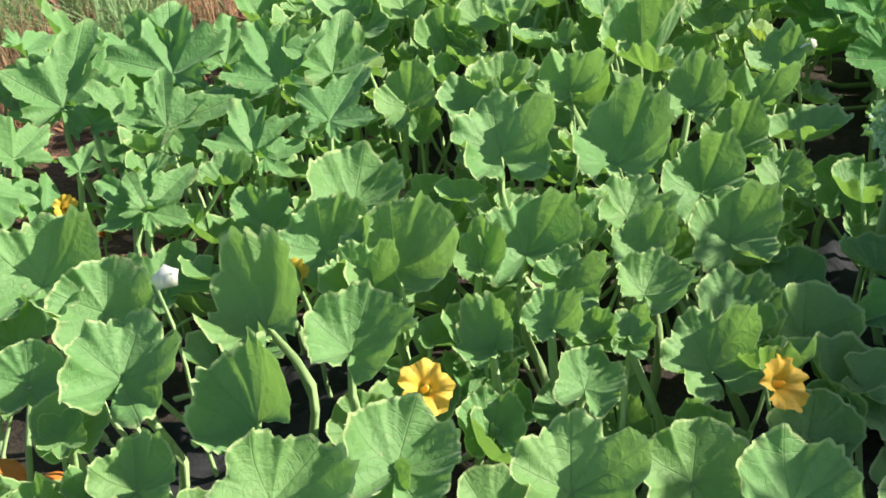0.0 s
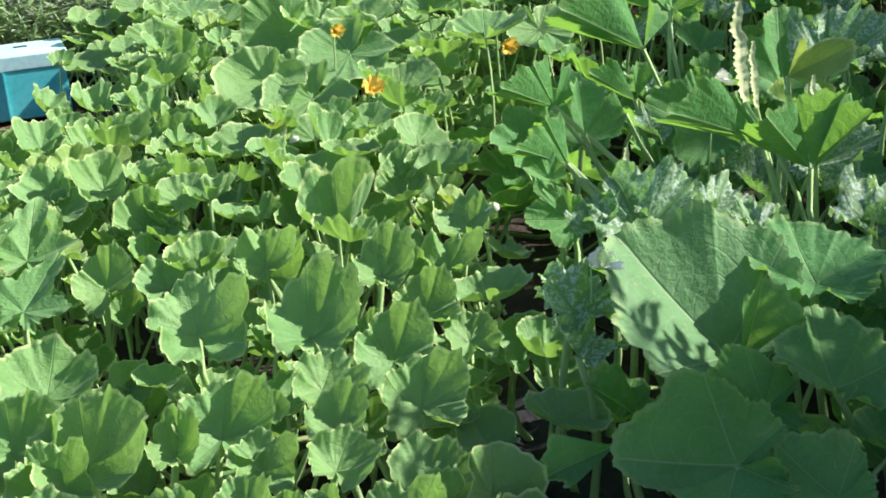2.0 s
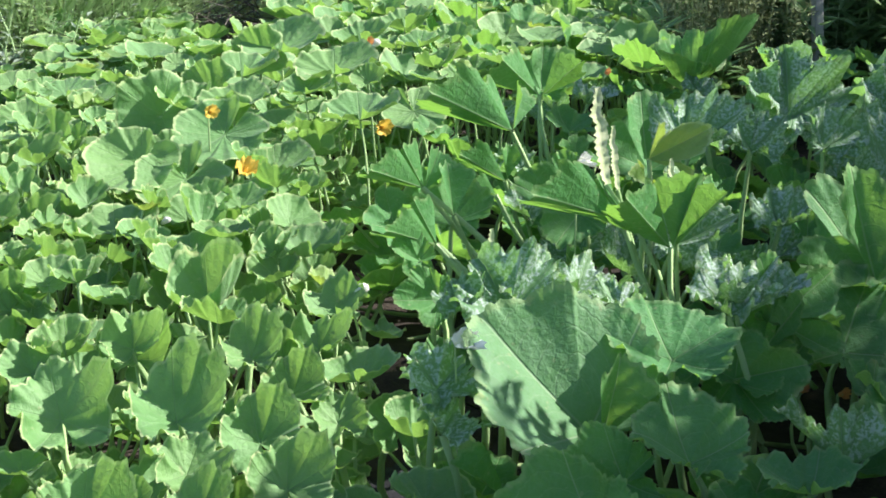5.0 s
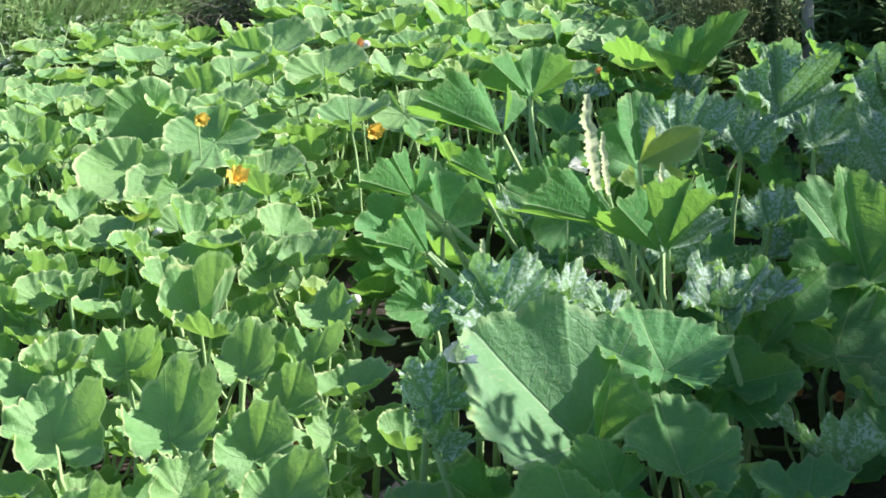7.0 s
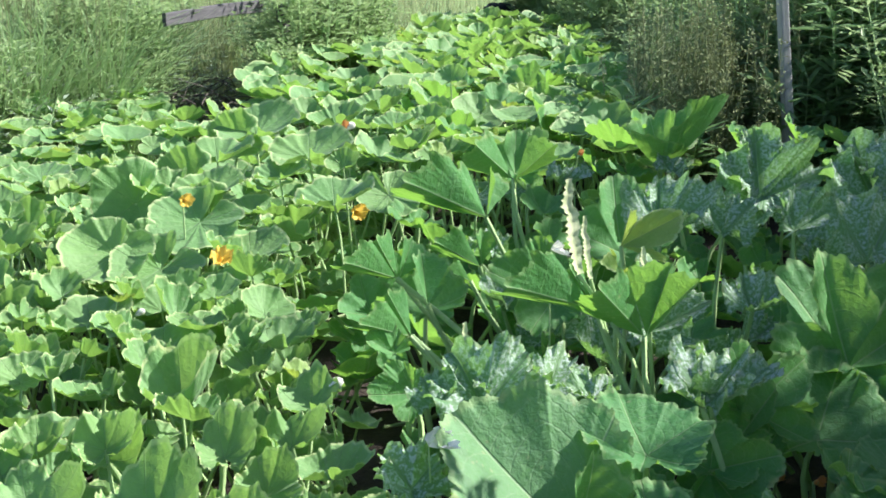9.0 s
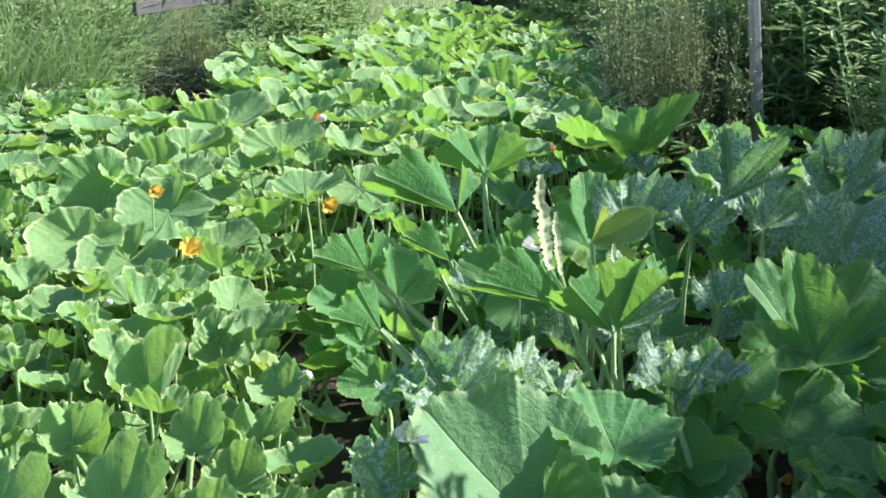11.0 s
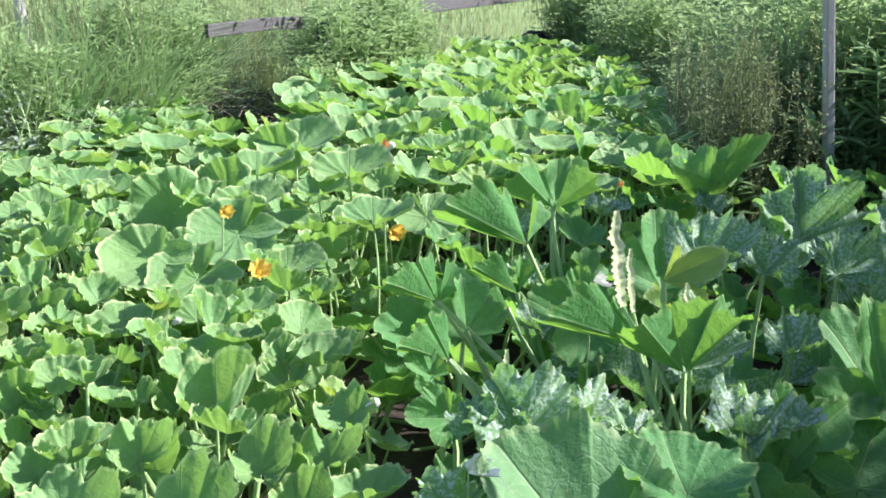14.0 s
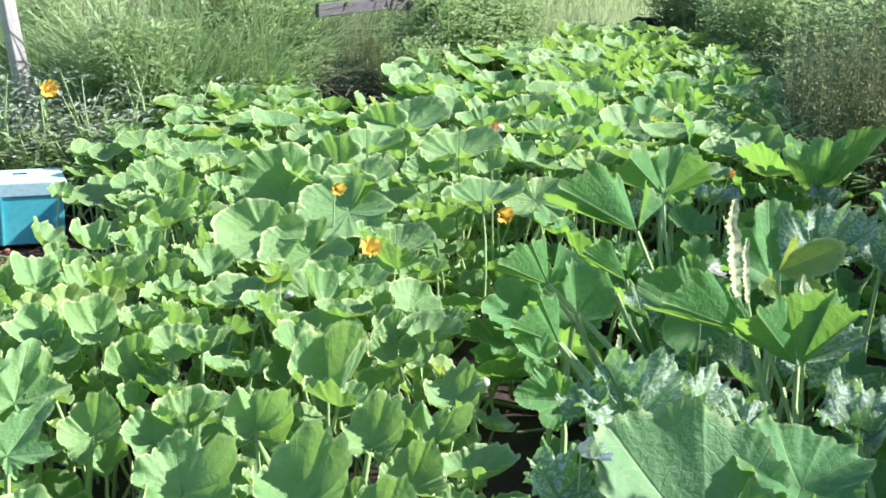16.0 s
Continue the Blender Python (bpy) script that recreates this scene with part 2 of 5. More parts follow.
def ground_material():
    """Dark crumbly soil in the bed, reddish mulch along one side, meadow green and straw behind the fence."""
    m = Nodes("ground")
    pos = m.node("ShaderNodeNewGeometry").outputs["Position"]
    sep = m.node("ShaderNodeSeparateXYZ")
    m.link(pos, sep.inputs[0])
    x, y = sep.outputs[0], sep.outputs[1]
    wob = m.math("MULTIPLY", m.math("SUBTRACT", m.noise(1.3, 3, 0.6, pos), 0.5), 1.6)
    n1, n2, n3 = m.noise(7, 5, 0.65, pos), m.noise(60, 4, 0.7, pos), m.noise(0.25, 3, 0.6, pos)
    soil = m.mix(m.ramp(n1, 0.3, 0.7), (0.028, 0.022, 0.018), (0.062, 0.048, 0.038))
    soil = m.mix(m.ramp(n2, 0.5, 0.8, 0.0, 0.6), soil, (0.12, 0.095, 0.075))
    mulch = m.mix(m.ramp(n2, 0.3, 0.7), (0.085, 0.045, 0.03), (0.20, 0.115, 0.075))
    meadow = m.mix(m.ramp(n3, 0.35, 0.65), (0.13, 0.22, 0.065), (0.20, 0.29, 0.10))
    meadow = m.mix(m.ramp(n1, 0.3, 0.75, 0.0, 0.5), meadow, (0.24, 0.28, 0.12))
    side = m.ramp(m.math("ADD", m.math("MULTIPLY", x, -1.0), m.math("MULTIPLY", wob, 0.4)), 0.25, 0.6)
    side = m.math("MULTIPLY", side, m.ramp(m.math("ADD", y, wob), 2.4, 3.0))
    col = m.mix(side, soil, mulch)
    far = m.ramp(m.math("ADD", m.math("SUBTRACT", y, m.math("MULTIPLY", x, 0.82)), wob), 8.2, 9.4)
    right = m.ramp(m.math("ADD", x, wob), 5.2, 6.2)
    col = m.mix(m.math("MAXIMUM", far, right), col, meadow)
    m.link(col, m.bsdf.inputs["Base Color"])
    m.bsdf.inputs["Roughness"].default_value = 0.95
    m.bsdf.inputs["Specular IOR Level"].default_value = 0.2
    m.bump(m.math("ADD", n1, m.math("MULTIPLY", n2, 0.6)), 0.8, 0.03)
    return m.mat


# ---- mesh helpers ----
def mesh_of(name, verts, faces, material, smooth=True, uvs=None):
    me = bpy.data.meshes.new(name)
    me.from_pydata(verts, [], faces)
    if uvs is not None:
        layer = me.uv_layers.new(name="UVMap")
        for loop in me.loops:
            layer.data[loop.index].uv = uvs[loop.vertex_index]
    if smooth:
        me.polygons.foreach_set("use_smooth", [True] * len(me.polygons))
    me.materials.append(material)
    me.update()
    return me


def part(name, data, parent, m=None, label=""):
    """One mesh object under a thing or a part; m is its pose in the parent's space."""
    ob = new(name, data)
    ob.parent = parent
    if m is not None:
        ob.matrix_basis = m
    return tagged(ob, label)


def bm_part(name, bm, material, parent=None, label="", m=None, smooth=False):
    me = bpy.data.meshes.new(name)
    bm.to_mesh(me)
    bm.free()
    me.materials.append(material)
    if smooth:
        me.polygons.foreach_set("use_smooth", [True] * len(me.polygons))
    ob = new(name, me)
    ob.parent = parent
    if m is not None:
        ob.matrix_basis = m
    return tagged(ob, label)


def box_bm(sx, sy, sz, bevel=0.006, bm=None, m=None):
    bm = bm or bmesh.new()
    made = bmesh.ops.create_cube(bm, size=1.0, matrix=(m or Matrix()) @ Matrix.Diagonal((sx, sy, sz, 1)))
    if bevel:
        edges = list({e for v in made["verts"] for e in v.link_edges})
        bmesh.ops.bevel(bm, geom=edges, offset=bevel, segments=2, affect="EDGES", profile=0.6)
    return bm


def tube(points, radii, sides=6):
    """Vertices and faces of a tapered tube along a line of points."""
    verts, faces = [], []
    for i, p in enumerate(points):
        d = (points[min(i + 1, len(points) - 1)] - points[max(i - 1, 0)]).normalized()
        u = d.orthogonal().normalized()
        w = d.cross(u)
        for k in range(sides):
            a = 2 * math.pi * k / sides
            verts.append(p + radii[i] * (math.cos(a) * u + math.sin(a) * w))
    for i in range(len(points) - 1):
        for k in range(sides):
            faces.append((i * sides + k, i * sides + (k + 1) % sides, (i + 1) * sides + (k + 1) % sides, (i + 1) * sides + k))
    return verts, faces


# ---- leaves: a few shapes of each kind, shared by all plants ----
def saw(x):
    """Even teeth, 1 on a point and 0 between."""
    return 1 - abs(2 * (x - math.floor(x)) - 1)


def leaf_mesh(name, seed, material, depth=0.12, teeth=0.016, count=27, cup=0.5, ruffle=0.08, fold=0.0, side=0.0, long=0.1, arc=None, pleat=0.008, lip=0.15, blister=0.006, sharp=1.8, wavy=0.035, gather=0.0, apron=0.0, detail=2):
    """A broad leaf one unit across; x points to its tip, the stalk joins at the origin, z is its upper side.
    depth: how far the bays cut in; cup: how steeply the blade rises; fold: how far the halves close on the midrib."""
    rng = random.Random(seed)
    na, rings = ((48, (0.14, 0.5, 0.85, 1.0)), (78, (0.1, 0.32, 0.6, 0.85, 1.0)), (140, (0.07, 0.2, 0.37, 0.55, 0.72, 0.86, 0.95, 1.0)), (280, (0.07, 0.2, 0.37, 0.55, 0.72, 0.86, 0.95, 1.0)))[detail]
    lo, hi = arc or (-math.pi + 0.09, math.pi - 0.09)
    ph = [rng.uniform(0, 6.28) for _ in range(8)]
    amp = [rng.uniform(0.65, 1.2) for _ in range(5)]
    high = rng.uniform(-2.0, -0.7)
    turn = [rng.choice((-0.7, 1.0, 1.0, 0.5)) for _ in range(5)]   # bays pinched up or down

    def wave(th, f, k):
        return noise.noise((f * math.cos(th) + 9.1 * k, f * math.sin(th) + seed, 3.7 * k))

    verts, uvs = [Vector((0, 0, 0))], [(0.0, 1.0)]
    for i in range(na + 1):
        th = lo + (hi - lo) * i / na
        k = th / (2 * math.pi / 5)
        off = abs(k - round(k)) * 2                            # 0 on a lobe's vein, 1 in the bay
        base = math.exp(-((math.pi - abs(th)) / 0.32) ** 2)    # beside the stalk
        bay = 1 - off ** sharp
        rad = 0.47 * (1 - depth) + 0.47 * depth * (0.35 + 0.65 * amp[int(round(k)) % 5]) * bay
        rad += 0.05 * wave(th, 1.6, 1)
        p = count * th / 6.2832 + 0.5 * wave(th, 3.0, 3)
        notch = teeth * ((abs(math.sin(math.pi * p)) if teeth < 0.015 else saw(p)) ** 0.7 - 0.4) + 0.45 * teeth * saw(2.37 * p + ph[0])
        notch += wavy * wave(th, 4.0, 2)
        rad *= (1 + long * math.cos(th)) * (1 - 0.34 * base)
        front = apron * max(0.0, -math.cos(th)) ** 1.5
        rad *= 1 + 1.3 * front
        tall = 0.85 + 0.42 * math.cos(th - high) + 0.35 * wave(th, 1.1, 4)
        big, mid, small = wave(th, 1.7, 5), wave(th, 3.6, 6), wave(th, 8.0, 7)
        for r in rings:
            far = rad * r + notch * r ** 5                     # the teeth stay at the rim
            x, y = far * math.cos(th), far * math.sin(th)
            z = cup * 0.47 * (1 + long * math.cos(th)) * (1 - 0.2 * base) * tall * (0.55 * r + 0.45 * r ** 2)
            z += ruffle * (1.3 * big * r ** 2 + 1.5 * mid * r ** 5 + 0.8 * small * r ** 8)
            z += lip * rad * max(0.0, r - 0.62) * (1.2 + 2 * big)
            z -= 0.9 * ruffle * r ** 7 * max(0.0, mid + 0.2)     # the rim rolls outwards here and there
            z += 0.05 * r ** 1.6 * math.exp(-((math.pi - abs(th)) / 0.7) ** 2) * (1 + 0.6 * math.sin(ph[1]) * (1 if th > 0 else -1))
            z += 0.018 * r * (0.5 - bay) + pleat * r * math.sin(17 * th + 2 * mid + ph[2]) * (0.4 + off)
            z += blister * r * noise.noise((19 * x + seed, 19 * y, 1.0))
            z += gather * r ** 2.5 * (off ** 2 * turn[int(math.floor(k)) % 5] - 0.25)
            z += fold * abs(y) + side * y - 0.75 * front * r ** 5    # the near lobes spill over like a lip
            pull = 1 - 0.15 * min(cup + 0.5 * fold, 1.4) * r * r
            verts.append(Vector((x * pull, y * pull, z)))
            uvs.append((r, k / 5 + 1.0))
    n, faces = len(rings), []
    for i in range(na):
        a, b = 1 + i * n, 1 + (i + 1) * n
        faces.append((0, a, b))
        for j in range(n - 1):
            faces.append((a + j, a + j + 1, b + j + 1, b + j))
    return mesh_of(name, verts, faces, material, True, uvs)


PUMPKIN_FORMS = (
    (0.68, 0.085, 0.0, 0.05, 0.14), (0.56, 0.095, 0.04, -0.05, 0.18), (0.85, 0.08, 0.0, 0.0, 0.14), (0.62, 0.105, 0.1, 0.08, 0.18),
    (0.36, 0.045, 0.03, 0.0, 0.05), (0.44, 0.05, 0.0, 0.06, 0.07), (1.0, 0.07, 0.15, 0.1, 0.10), (0.76, 0.10, 0.08, -0.08, 0.18),
    (0.30, 0.035, 0.0, 0.0, 0.04), (0.22, 0.04, 0.02, 0.03, 0.06))


def pumpkin_meshes(detail, seed):
    """Ruffled cups, and flatter, rounder umbrella leaves with pleats (those that cup less than 0.45)."""
    return [leaf_mesh("pumpkin_leaf", seed + i, MAT_PUMPKIN, d, 0.013, 23, c, r, f, s, pleat=0.002 if c > 0.45 else 0.008, lip=0.3 if c > 0.45 else 0.12, sharp=2.6, wavy=0.035 if c > 0.45 else 0.018, detail=detail) for i, (c, r, f, s, d) in enumerate(PUMPKIN_FORMS)]


PUMPKIN, PUMPKIN_MID, PUMPKIN_FAR = pumpkin_meshes(2, 10), pumpkin_meshes(1, 210), pumpkin_meshes(0, 310)
BOWL_FORMS = (
    (0.72, 0.10, 0.0, 0.05, 0.14, 0.06), (0.62, 0.11, 0.08, -0.05, 0.18, 0.07), (0.86, 0.10, 0.0, 0.0, 0.12, 0.06), (0.66, 0.12, 0.1, 0.08, 0.19, 0.06),
    (0.44, 0.08, 0.05, 0.0, 0.12, 0.04), (0.52, 0.09, 0.0, 0.06, 0.14, 0.05), (0.9, 0.10, 0.1, 0.1, 0.16, 0.06), (0.78, 0.11, 0.06, -0.08, 0.18, 0.07))
BOWL = [leaf_mesh("pumpkin_leaf", 650 + i, MAT_PUMPKIN, d, 0.010, 21, c, r, f, s, long=0.06, pleat=0.002, lip=0.3, sharp=2.8, wavy=0.035, gather=g, apron=0.16) for i, (c, r, f, s, d, g) in enumerate(BOWL_FORMS)]
PALE_FORMS = ((0.2, 0.05, 0.14, 0), (0.3, 0.06, 0.1, 0.05), (0.12, 0.05, 0.2, 0), (0.25, 0.06, 0.15, -0.06))
PALE = [leaf_mesh("pale_leaf", 30 + i, MAT_PALE, 0.5, 0.034, 36, c, 1.3 * r, f, s, long=0.5, lip=0.0, pleat=0.0, sharp=1.05, wavy=0.12) for i, (c, r, f, s) in enumerate(PALE_FORMS)]
ZUCCHINI_FORMS = ((0.3, 0.06, 0.2, 0), (0.4, 0.07, 0.12, 0.05), (0.25, 0.06, 0.35, 0), (0.45, 0.07, 0.25, -0.06))
ZUCCHINI = [leaf_mesh("zucchini_leaf", 50 + i, MAT_ZUCCHINI, 0.24 + 0.04 * i, 0.022, 33, c, r, f, s, long=0.14, lip=0.05, detail=1) for i, (c, r, f, s) in enumerate(ZUCCHINI_FORMS)]
SILVER = [leaf_mesh("silver_leaf", 70 + i, MAT_SILVER, 0.4 + 0.06 * (i % 2), 0.036, 45, c, r, f, s, long=0.3, lip=0.0, blister=0.025, sharp=1.3, wavy=0.1, detail=3) for i, (c, r, f, s) in enumerate(((0.4, 0.13, 0.15, 0), (0.5, 0.15, 0.1, 0.05), (0.35, 0.13, 0.25, 0), (0.55, 0.13, 0.2, -0.06)))]
BROAD = [leaf_mesh("broad_leaf", 401 + i, {4: MAT_SUNLIT_HAIRY, 5: MAT_YOUNG}.get(i, MAT_ZUCCHINI), d, t, n, c, r, f, 0.0, long=l, lip=0.0, arc=arc, pleat=0.002, sharp=sh, wavy=w, detail=3) for i, (d, t, n, c, r, f, l, sh, w, arc) in enumerate((
    (0.12, 0.020, 60, 0.30, 0.07, 0.1, 0.25, 1.8, 0.04, None),            # nearly round
    (0.28, 0.024, 56, 0.34, 0.08, 0.1, 0.36, 1.8, 0.06, None),            # lobed
    (0.66, 0.028, 50, 0.22, 0.06, 0.06, 0.5, 1.3, 0.08, None),           # deeply cut
    (0.42, 0.034, 46, 0.5, 0.07, 0.35, 0.9, 1.4, 0.1, (-1.5, 1.5)),       # a steep funnel
    (0.16, 0.024, 60, 0.22, 0.07, 0.36, 0.62, 1.8, 0.06, (-2.5, 1.95)),   # large, half closed
    (0.5, 0.045, 44, 0.3, 0.13, 0.2, 1.1, 1.4, 0.16, (-0.9, 0.9)),     # yellowish, painting in sun that shines through
    (0.45, 0.036, 46, 0.3, 0.08, 0.5, 1.1, 1.5, 0.14, (-1.15, 1.15)),     # a fan
    (0.2, 0.06, 44, 0.25, 0.09, 0.5, 1.1, 1.6, 0.3, (-0.48, 0.48)),        # one narrow lobe
))]
COARSE = {
    "pumpkin": [leaf_mesh("pumpkin_leaf", 20 + i, MAT_PUMPKIN, 0.12, 0.013, 25, 0.4 + 0.12 * i, 0.07, 0.05, detail=0) for i in range(4)],
    "pale": [leaf_mesh("pale_leaf", 40 + i, MAT_PALE, 0.5, 0.026, 23, 0.2, 0.04, 0.12, long=0.4, lip=0.0, pleat=0.0, sharp=1.15, detail=0) for i in range(3)],
    "zucchini": [leaf_mesh("zucchini_leaf", 54 + i, MAT_ZUCCHINI, 0.26, 0.022, 33, 0.3 + 0.06 * i, 0.05, 0.2, detail=0) for i in range(3)],
}
YOUNG = [leaf_mesh("yellowish_leaf", 90 + i, MAT_YOUNG, 0.14, 0.014, 25, 0.4, 0.09, 0.1, detail=1) for i in range(3)]


def stalk_mesh(name, bend, taper):
    pts = [Vector((bend * math.sin(math.pi * t / 5), 0.35 * bend * math.sin(2 * math.pi * t / 5), t / 5)) for t in range(6)]
    n, v, f = 6, [], []
    for i, p in enumerate(pts):
        for k in range(n):
            s = (1.0 - taper * i / 5) * (1.0 + 0.08 * (k % 2))
            v.append((p.x + s * math.cos(6.2832 * k / n), p.y + s * math.sin(6.2832 * k / n), p.z))
    for i in range(5):
        f += [(i * n + k, i * n + (k + 1) % n, (i + 1) * n + (k + 1) % n, (i + 1) * n + k) for k in range(n)]
    return mesh_of(name, v, f, MAT_STALK)


STALKS = [stalk_mesh("stalk", b, 0.35) for b in (3.0, -3.5, 5.0)]
RNG = random.Random(7)
PLANTS = {}
TAKEN = []
STOOD = set()
KINDS = {
    "pumpkin": ("pumpkin_plant", "sprawling pumpkin plant with ruffled cup-shaped green leaves in dark soil", "pumpkin plant", PUMPKIN),
    "pale": ("squash_plant", "pale green squash plant with pointed lobed leaves on upright stalks", "squash plant", PALE),
    "zucchini": ("zucchini_plant", "large zucchini plant with deeply lobed leaves on long thick stalks", "zucchini plant", ZUCCHINI),
    "silver": ("mottled_zucchini_plant", "zucchini plant with jagged leaves mottled silvery grey", "zucchini plant", SILVER),
}


def plant_at(kind, x, y, cell=1.15):
    """The plant of that kind whose patch of the bed holds the place; made when first asked for."""
    key = (kind, math.floor(x / cell), math.floor(y / cell))
    if key not in PLANTS:
        name, label, category, _ = KINDS[kind]
        ob = new(name)
        ob.empty_display_size = 0.1
        ob.location = ((key[1] + 0.5) * cell, (key[2] + 0.5) * cell, 0.0)
        PLANTS[key] = tagged(ob, label, category, kind + " plants in the bed")
        c = ob.location
        for k in range(2):
            a = RNG.uniform(0, 6.28)
            pts = [Vector((0.5 * s * math.cos(a + 0.5 * s), 0.5 * s * math.sin(a + 0.5 * s), 0.025 + 0.02 * math.sin(4 * s))) for s in (-1, -0.6, -0.2, 0.2, 0.6, 1)]
            v, f = tube(pts, [0.006, 0.009, 0.011, 0.011, 0.009, 0.006])
            part("vine", mesh_of("vine", v, f, MAT_VINE), ob)
    return PLANTS[key]


def add_stalk(plant, top, foot, radius):
    way = top - foot
    q = way.to_track_quat("Z", "Y").to_matrix().to_4x4()
    spin = Matrix.Rotation(RNG.uniform(0, 6.28), 4, "Z")
    m = Matrix.Translation(foot - plant.location) @ q @ spin @ Matrix.Diagonal((radius, radius, way.length, 1))
    part("stalk", RNG.choice(STALKS), plant, m)


def add_leaf(kind, x, y, z, size, rx, ry, rz, shape, foot=None, shapes=None, radius=0.0065):
    plant = plant_at(kind, *(foot or (x, y)))
    m = pose(x, y, z, rx, ry, rz)
    local = Matrix.Translation(-plant.location) @ m @ Matrix.Diagonal((size, size, size, 1))
    shapes = shapes or KINDS[kind][3]
    part("leaf", shapes[shape % len(shapes)], plant, local)
    tip = m.to_3x3() @ Vector((1, 0, 0))
    if foot is None:
        foot = (x - 0.16 * tip.x + RNG.uniform(-0.06, 0.06), y - 0.10 * tip.y + RNG.uniform(-0.06, 0.06))
    add_stalk(plant, Vector((x, y, z)), Vector((foot[0], foot[1], 0.0)), radius * RNG.uniform(0.85, 1.15))
    TAKEN.append((x + 0.15 * size * tip.x, y + 0.15 * size * tip.y, z, size))


def pumpkin_leaves(rows):
    for r in rows:
        add_leaf("pumpkin", *r[:3], 1.08 * r[3], *r[4:])


def aimed_leaf(kind, mesh, base, tip, roll, foot, radius=0.011):
    """A leaf whose midrib runs from base to tip; roll turns it about the midrib from facing the open side of the bed."""
    plant = plant_at(kind, *foot)
    far = max(mesh.vertices, key=lambda v: v.co.x - abs(v.co.y)).co
    x = (tip - base).normalized()
    z = Vector((0.1, -0.72, 0.68))
    z = (z - x * z.dot(x)).normalized()
    turn = Matrix((x, z.cross(x), z)).transposed().to_4x4() @ Matrix.Rotation(radians(roll), 4, "X") @ Matrix.Rotation(math.atan2(far.z, far.x), 4, "Y")
    size = (tip - base).length / far.length * (1.04 if kind == "pumpkin" else 1.0)
    part("leaf", mesh, plant, Matrix.Translation(base - plant.location) @ turn @ Matrix.Diagonal((size, size, size, 1)))
    key = (kind, round(foot[0], 1), round(foot[1], 1), round(base.z, 1))
    if kind == "pumpkin" or key not in STOOD:                 # lobes of one leaf share its stalk
        STOOD.add(key)
        add_stalk(plant, base, Vector((foot[0], foot[1], 0.0)), radius)
    TAKEN.append(((base.x + tip.x) / 2, (base.y + tip.y) / 2, base.z, 0.8 * size))


def aimed_leaves(look_of, rows):
    """Leaves one by one: base, tip, roll, shape, and where the stalk stands."""
    for bx, by, bz, tx, ty, tz, roll, shape, fx, fy in rows:
        mesh = (BOWL[shape] if shape < 8 else PUMPKIN[shape]) if look_of == "pumpkin" else PALE[shape] if look_of == "pale" else SILVER[shape] if look_of == "silver" else BROAD[5] if look_of == "young" else BROAD[shape]
        aimed_leaf(look_of if look_of in ("silver", "pumpkin", "pale") else "zucchini", mesh, Vector((bx, by, bz)), Vector((tx, ty, tz)), roll, (fx, fy))


# ---- ground ----
def steps(lo, hi, fine, far):
    inner = list(np.arange(lo, hi, fine))
    out, g = [], fine
    p = lo
    while p > -far:
        g *= 1.6
        p -= g
        out.append(p)
    out = out[::-1] + inner
    p, g = hi, fine
    while p < far:
        out.append(p)
        g *= 1.6
        p += g
    return out


def ground_height(x, y):
    h = 0.035 * noise.noise((x * 2.3, y * 2.3, 0.0)) + 0.02 * noise.noise((x * 7, y * 7, 3.0))
    return h - 0.03


gx, gy = steps(-2.5, 7.5, 0.14, 900), steps(0.5, 14.0, 0.14, 900)
gv = [(x, y, ground_height(x, y) if -4 < x < 9 and -1 < y < 16 else -0.03) for y in gy for x in gx]
W = len(gx)
gf = [(j * W + i, j * W + i + 1, (j + 1) * W + i + 1, (j + 1) * W + i) for j in range(len(gy) - 1) for i in range(W - 1)]
ground = new("ground", mesh_of("ground", gv, gf, ground_material()))
tagged(ground, "dark garden soil with mulch, turning to meadow beyond the fence", "ground", kind="structure")

# ---- leaves that can be told apart, plant by plant ----
pumpkin_leaves([
    (0.401, 2.827, 0.492, 0.168, 0, -35, 84, 3),
    (0.247, 2.929, 0.456, 0.181, 0, -5, 87, 0),
])
pumpkin_leaves([
    (-0.587, 1.813, 0.289, 0.1, 23, -20, 60, 1),
    (-0.685, 2.015, 0.306, 0.105, 14, -27, 82, 3),
    (-0.429, 1.685, 0.286, 0.124, -7, -34, 119, 2),
    (-0.507, 1.661, 0.287, 0.094, 4, -25, 101, 3),
    (0.477, 1.721, 0.242, 0.135, -5, -30, 88, 7),
    (0.164, 1.86, 0.252, 0.141, 28, 23, -38, 7),
    (0.71, 1.788, 0.236, 0.139, 31, -18, 8, 0),
    (-0.077, 1.856, 0.246, 0.115, -15, -26, 127, 5),
    (0.335, 2.196, 0.426, 0.087, 5, -30, 74, 5),
    (0.334, 1.848, 0.408, 0.076, -10, -28, 103, 0),
])
pumpkin_leaves([
    (0.394, 1.847, 0.412, 0.077, 18, -31, 48, 1),
    (-0.617, 2.169, 0.237, 0.08, 0, -30, 109, 3),
    (-0.612, 2.027, 0.226, 0.107, -2, 5, 90, 0),
    (-0.152, 2.675, 0.281, 0.119, 5, -30, 86, 3),
    (0.369, 1.853, 0.212, 0.134, 5, 30, -88, 3),
    (0.628, 3.01, 0.458, 0.203, 0, 0, -100, 1),
])
pumpkin_leaves([
    (0.617, 3.127, 0.438, 0.25, 0, -10, 81, 6),
])
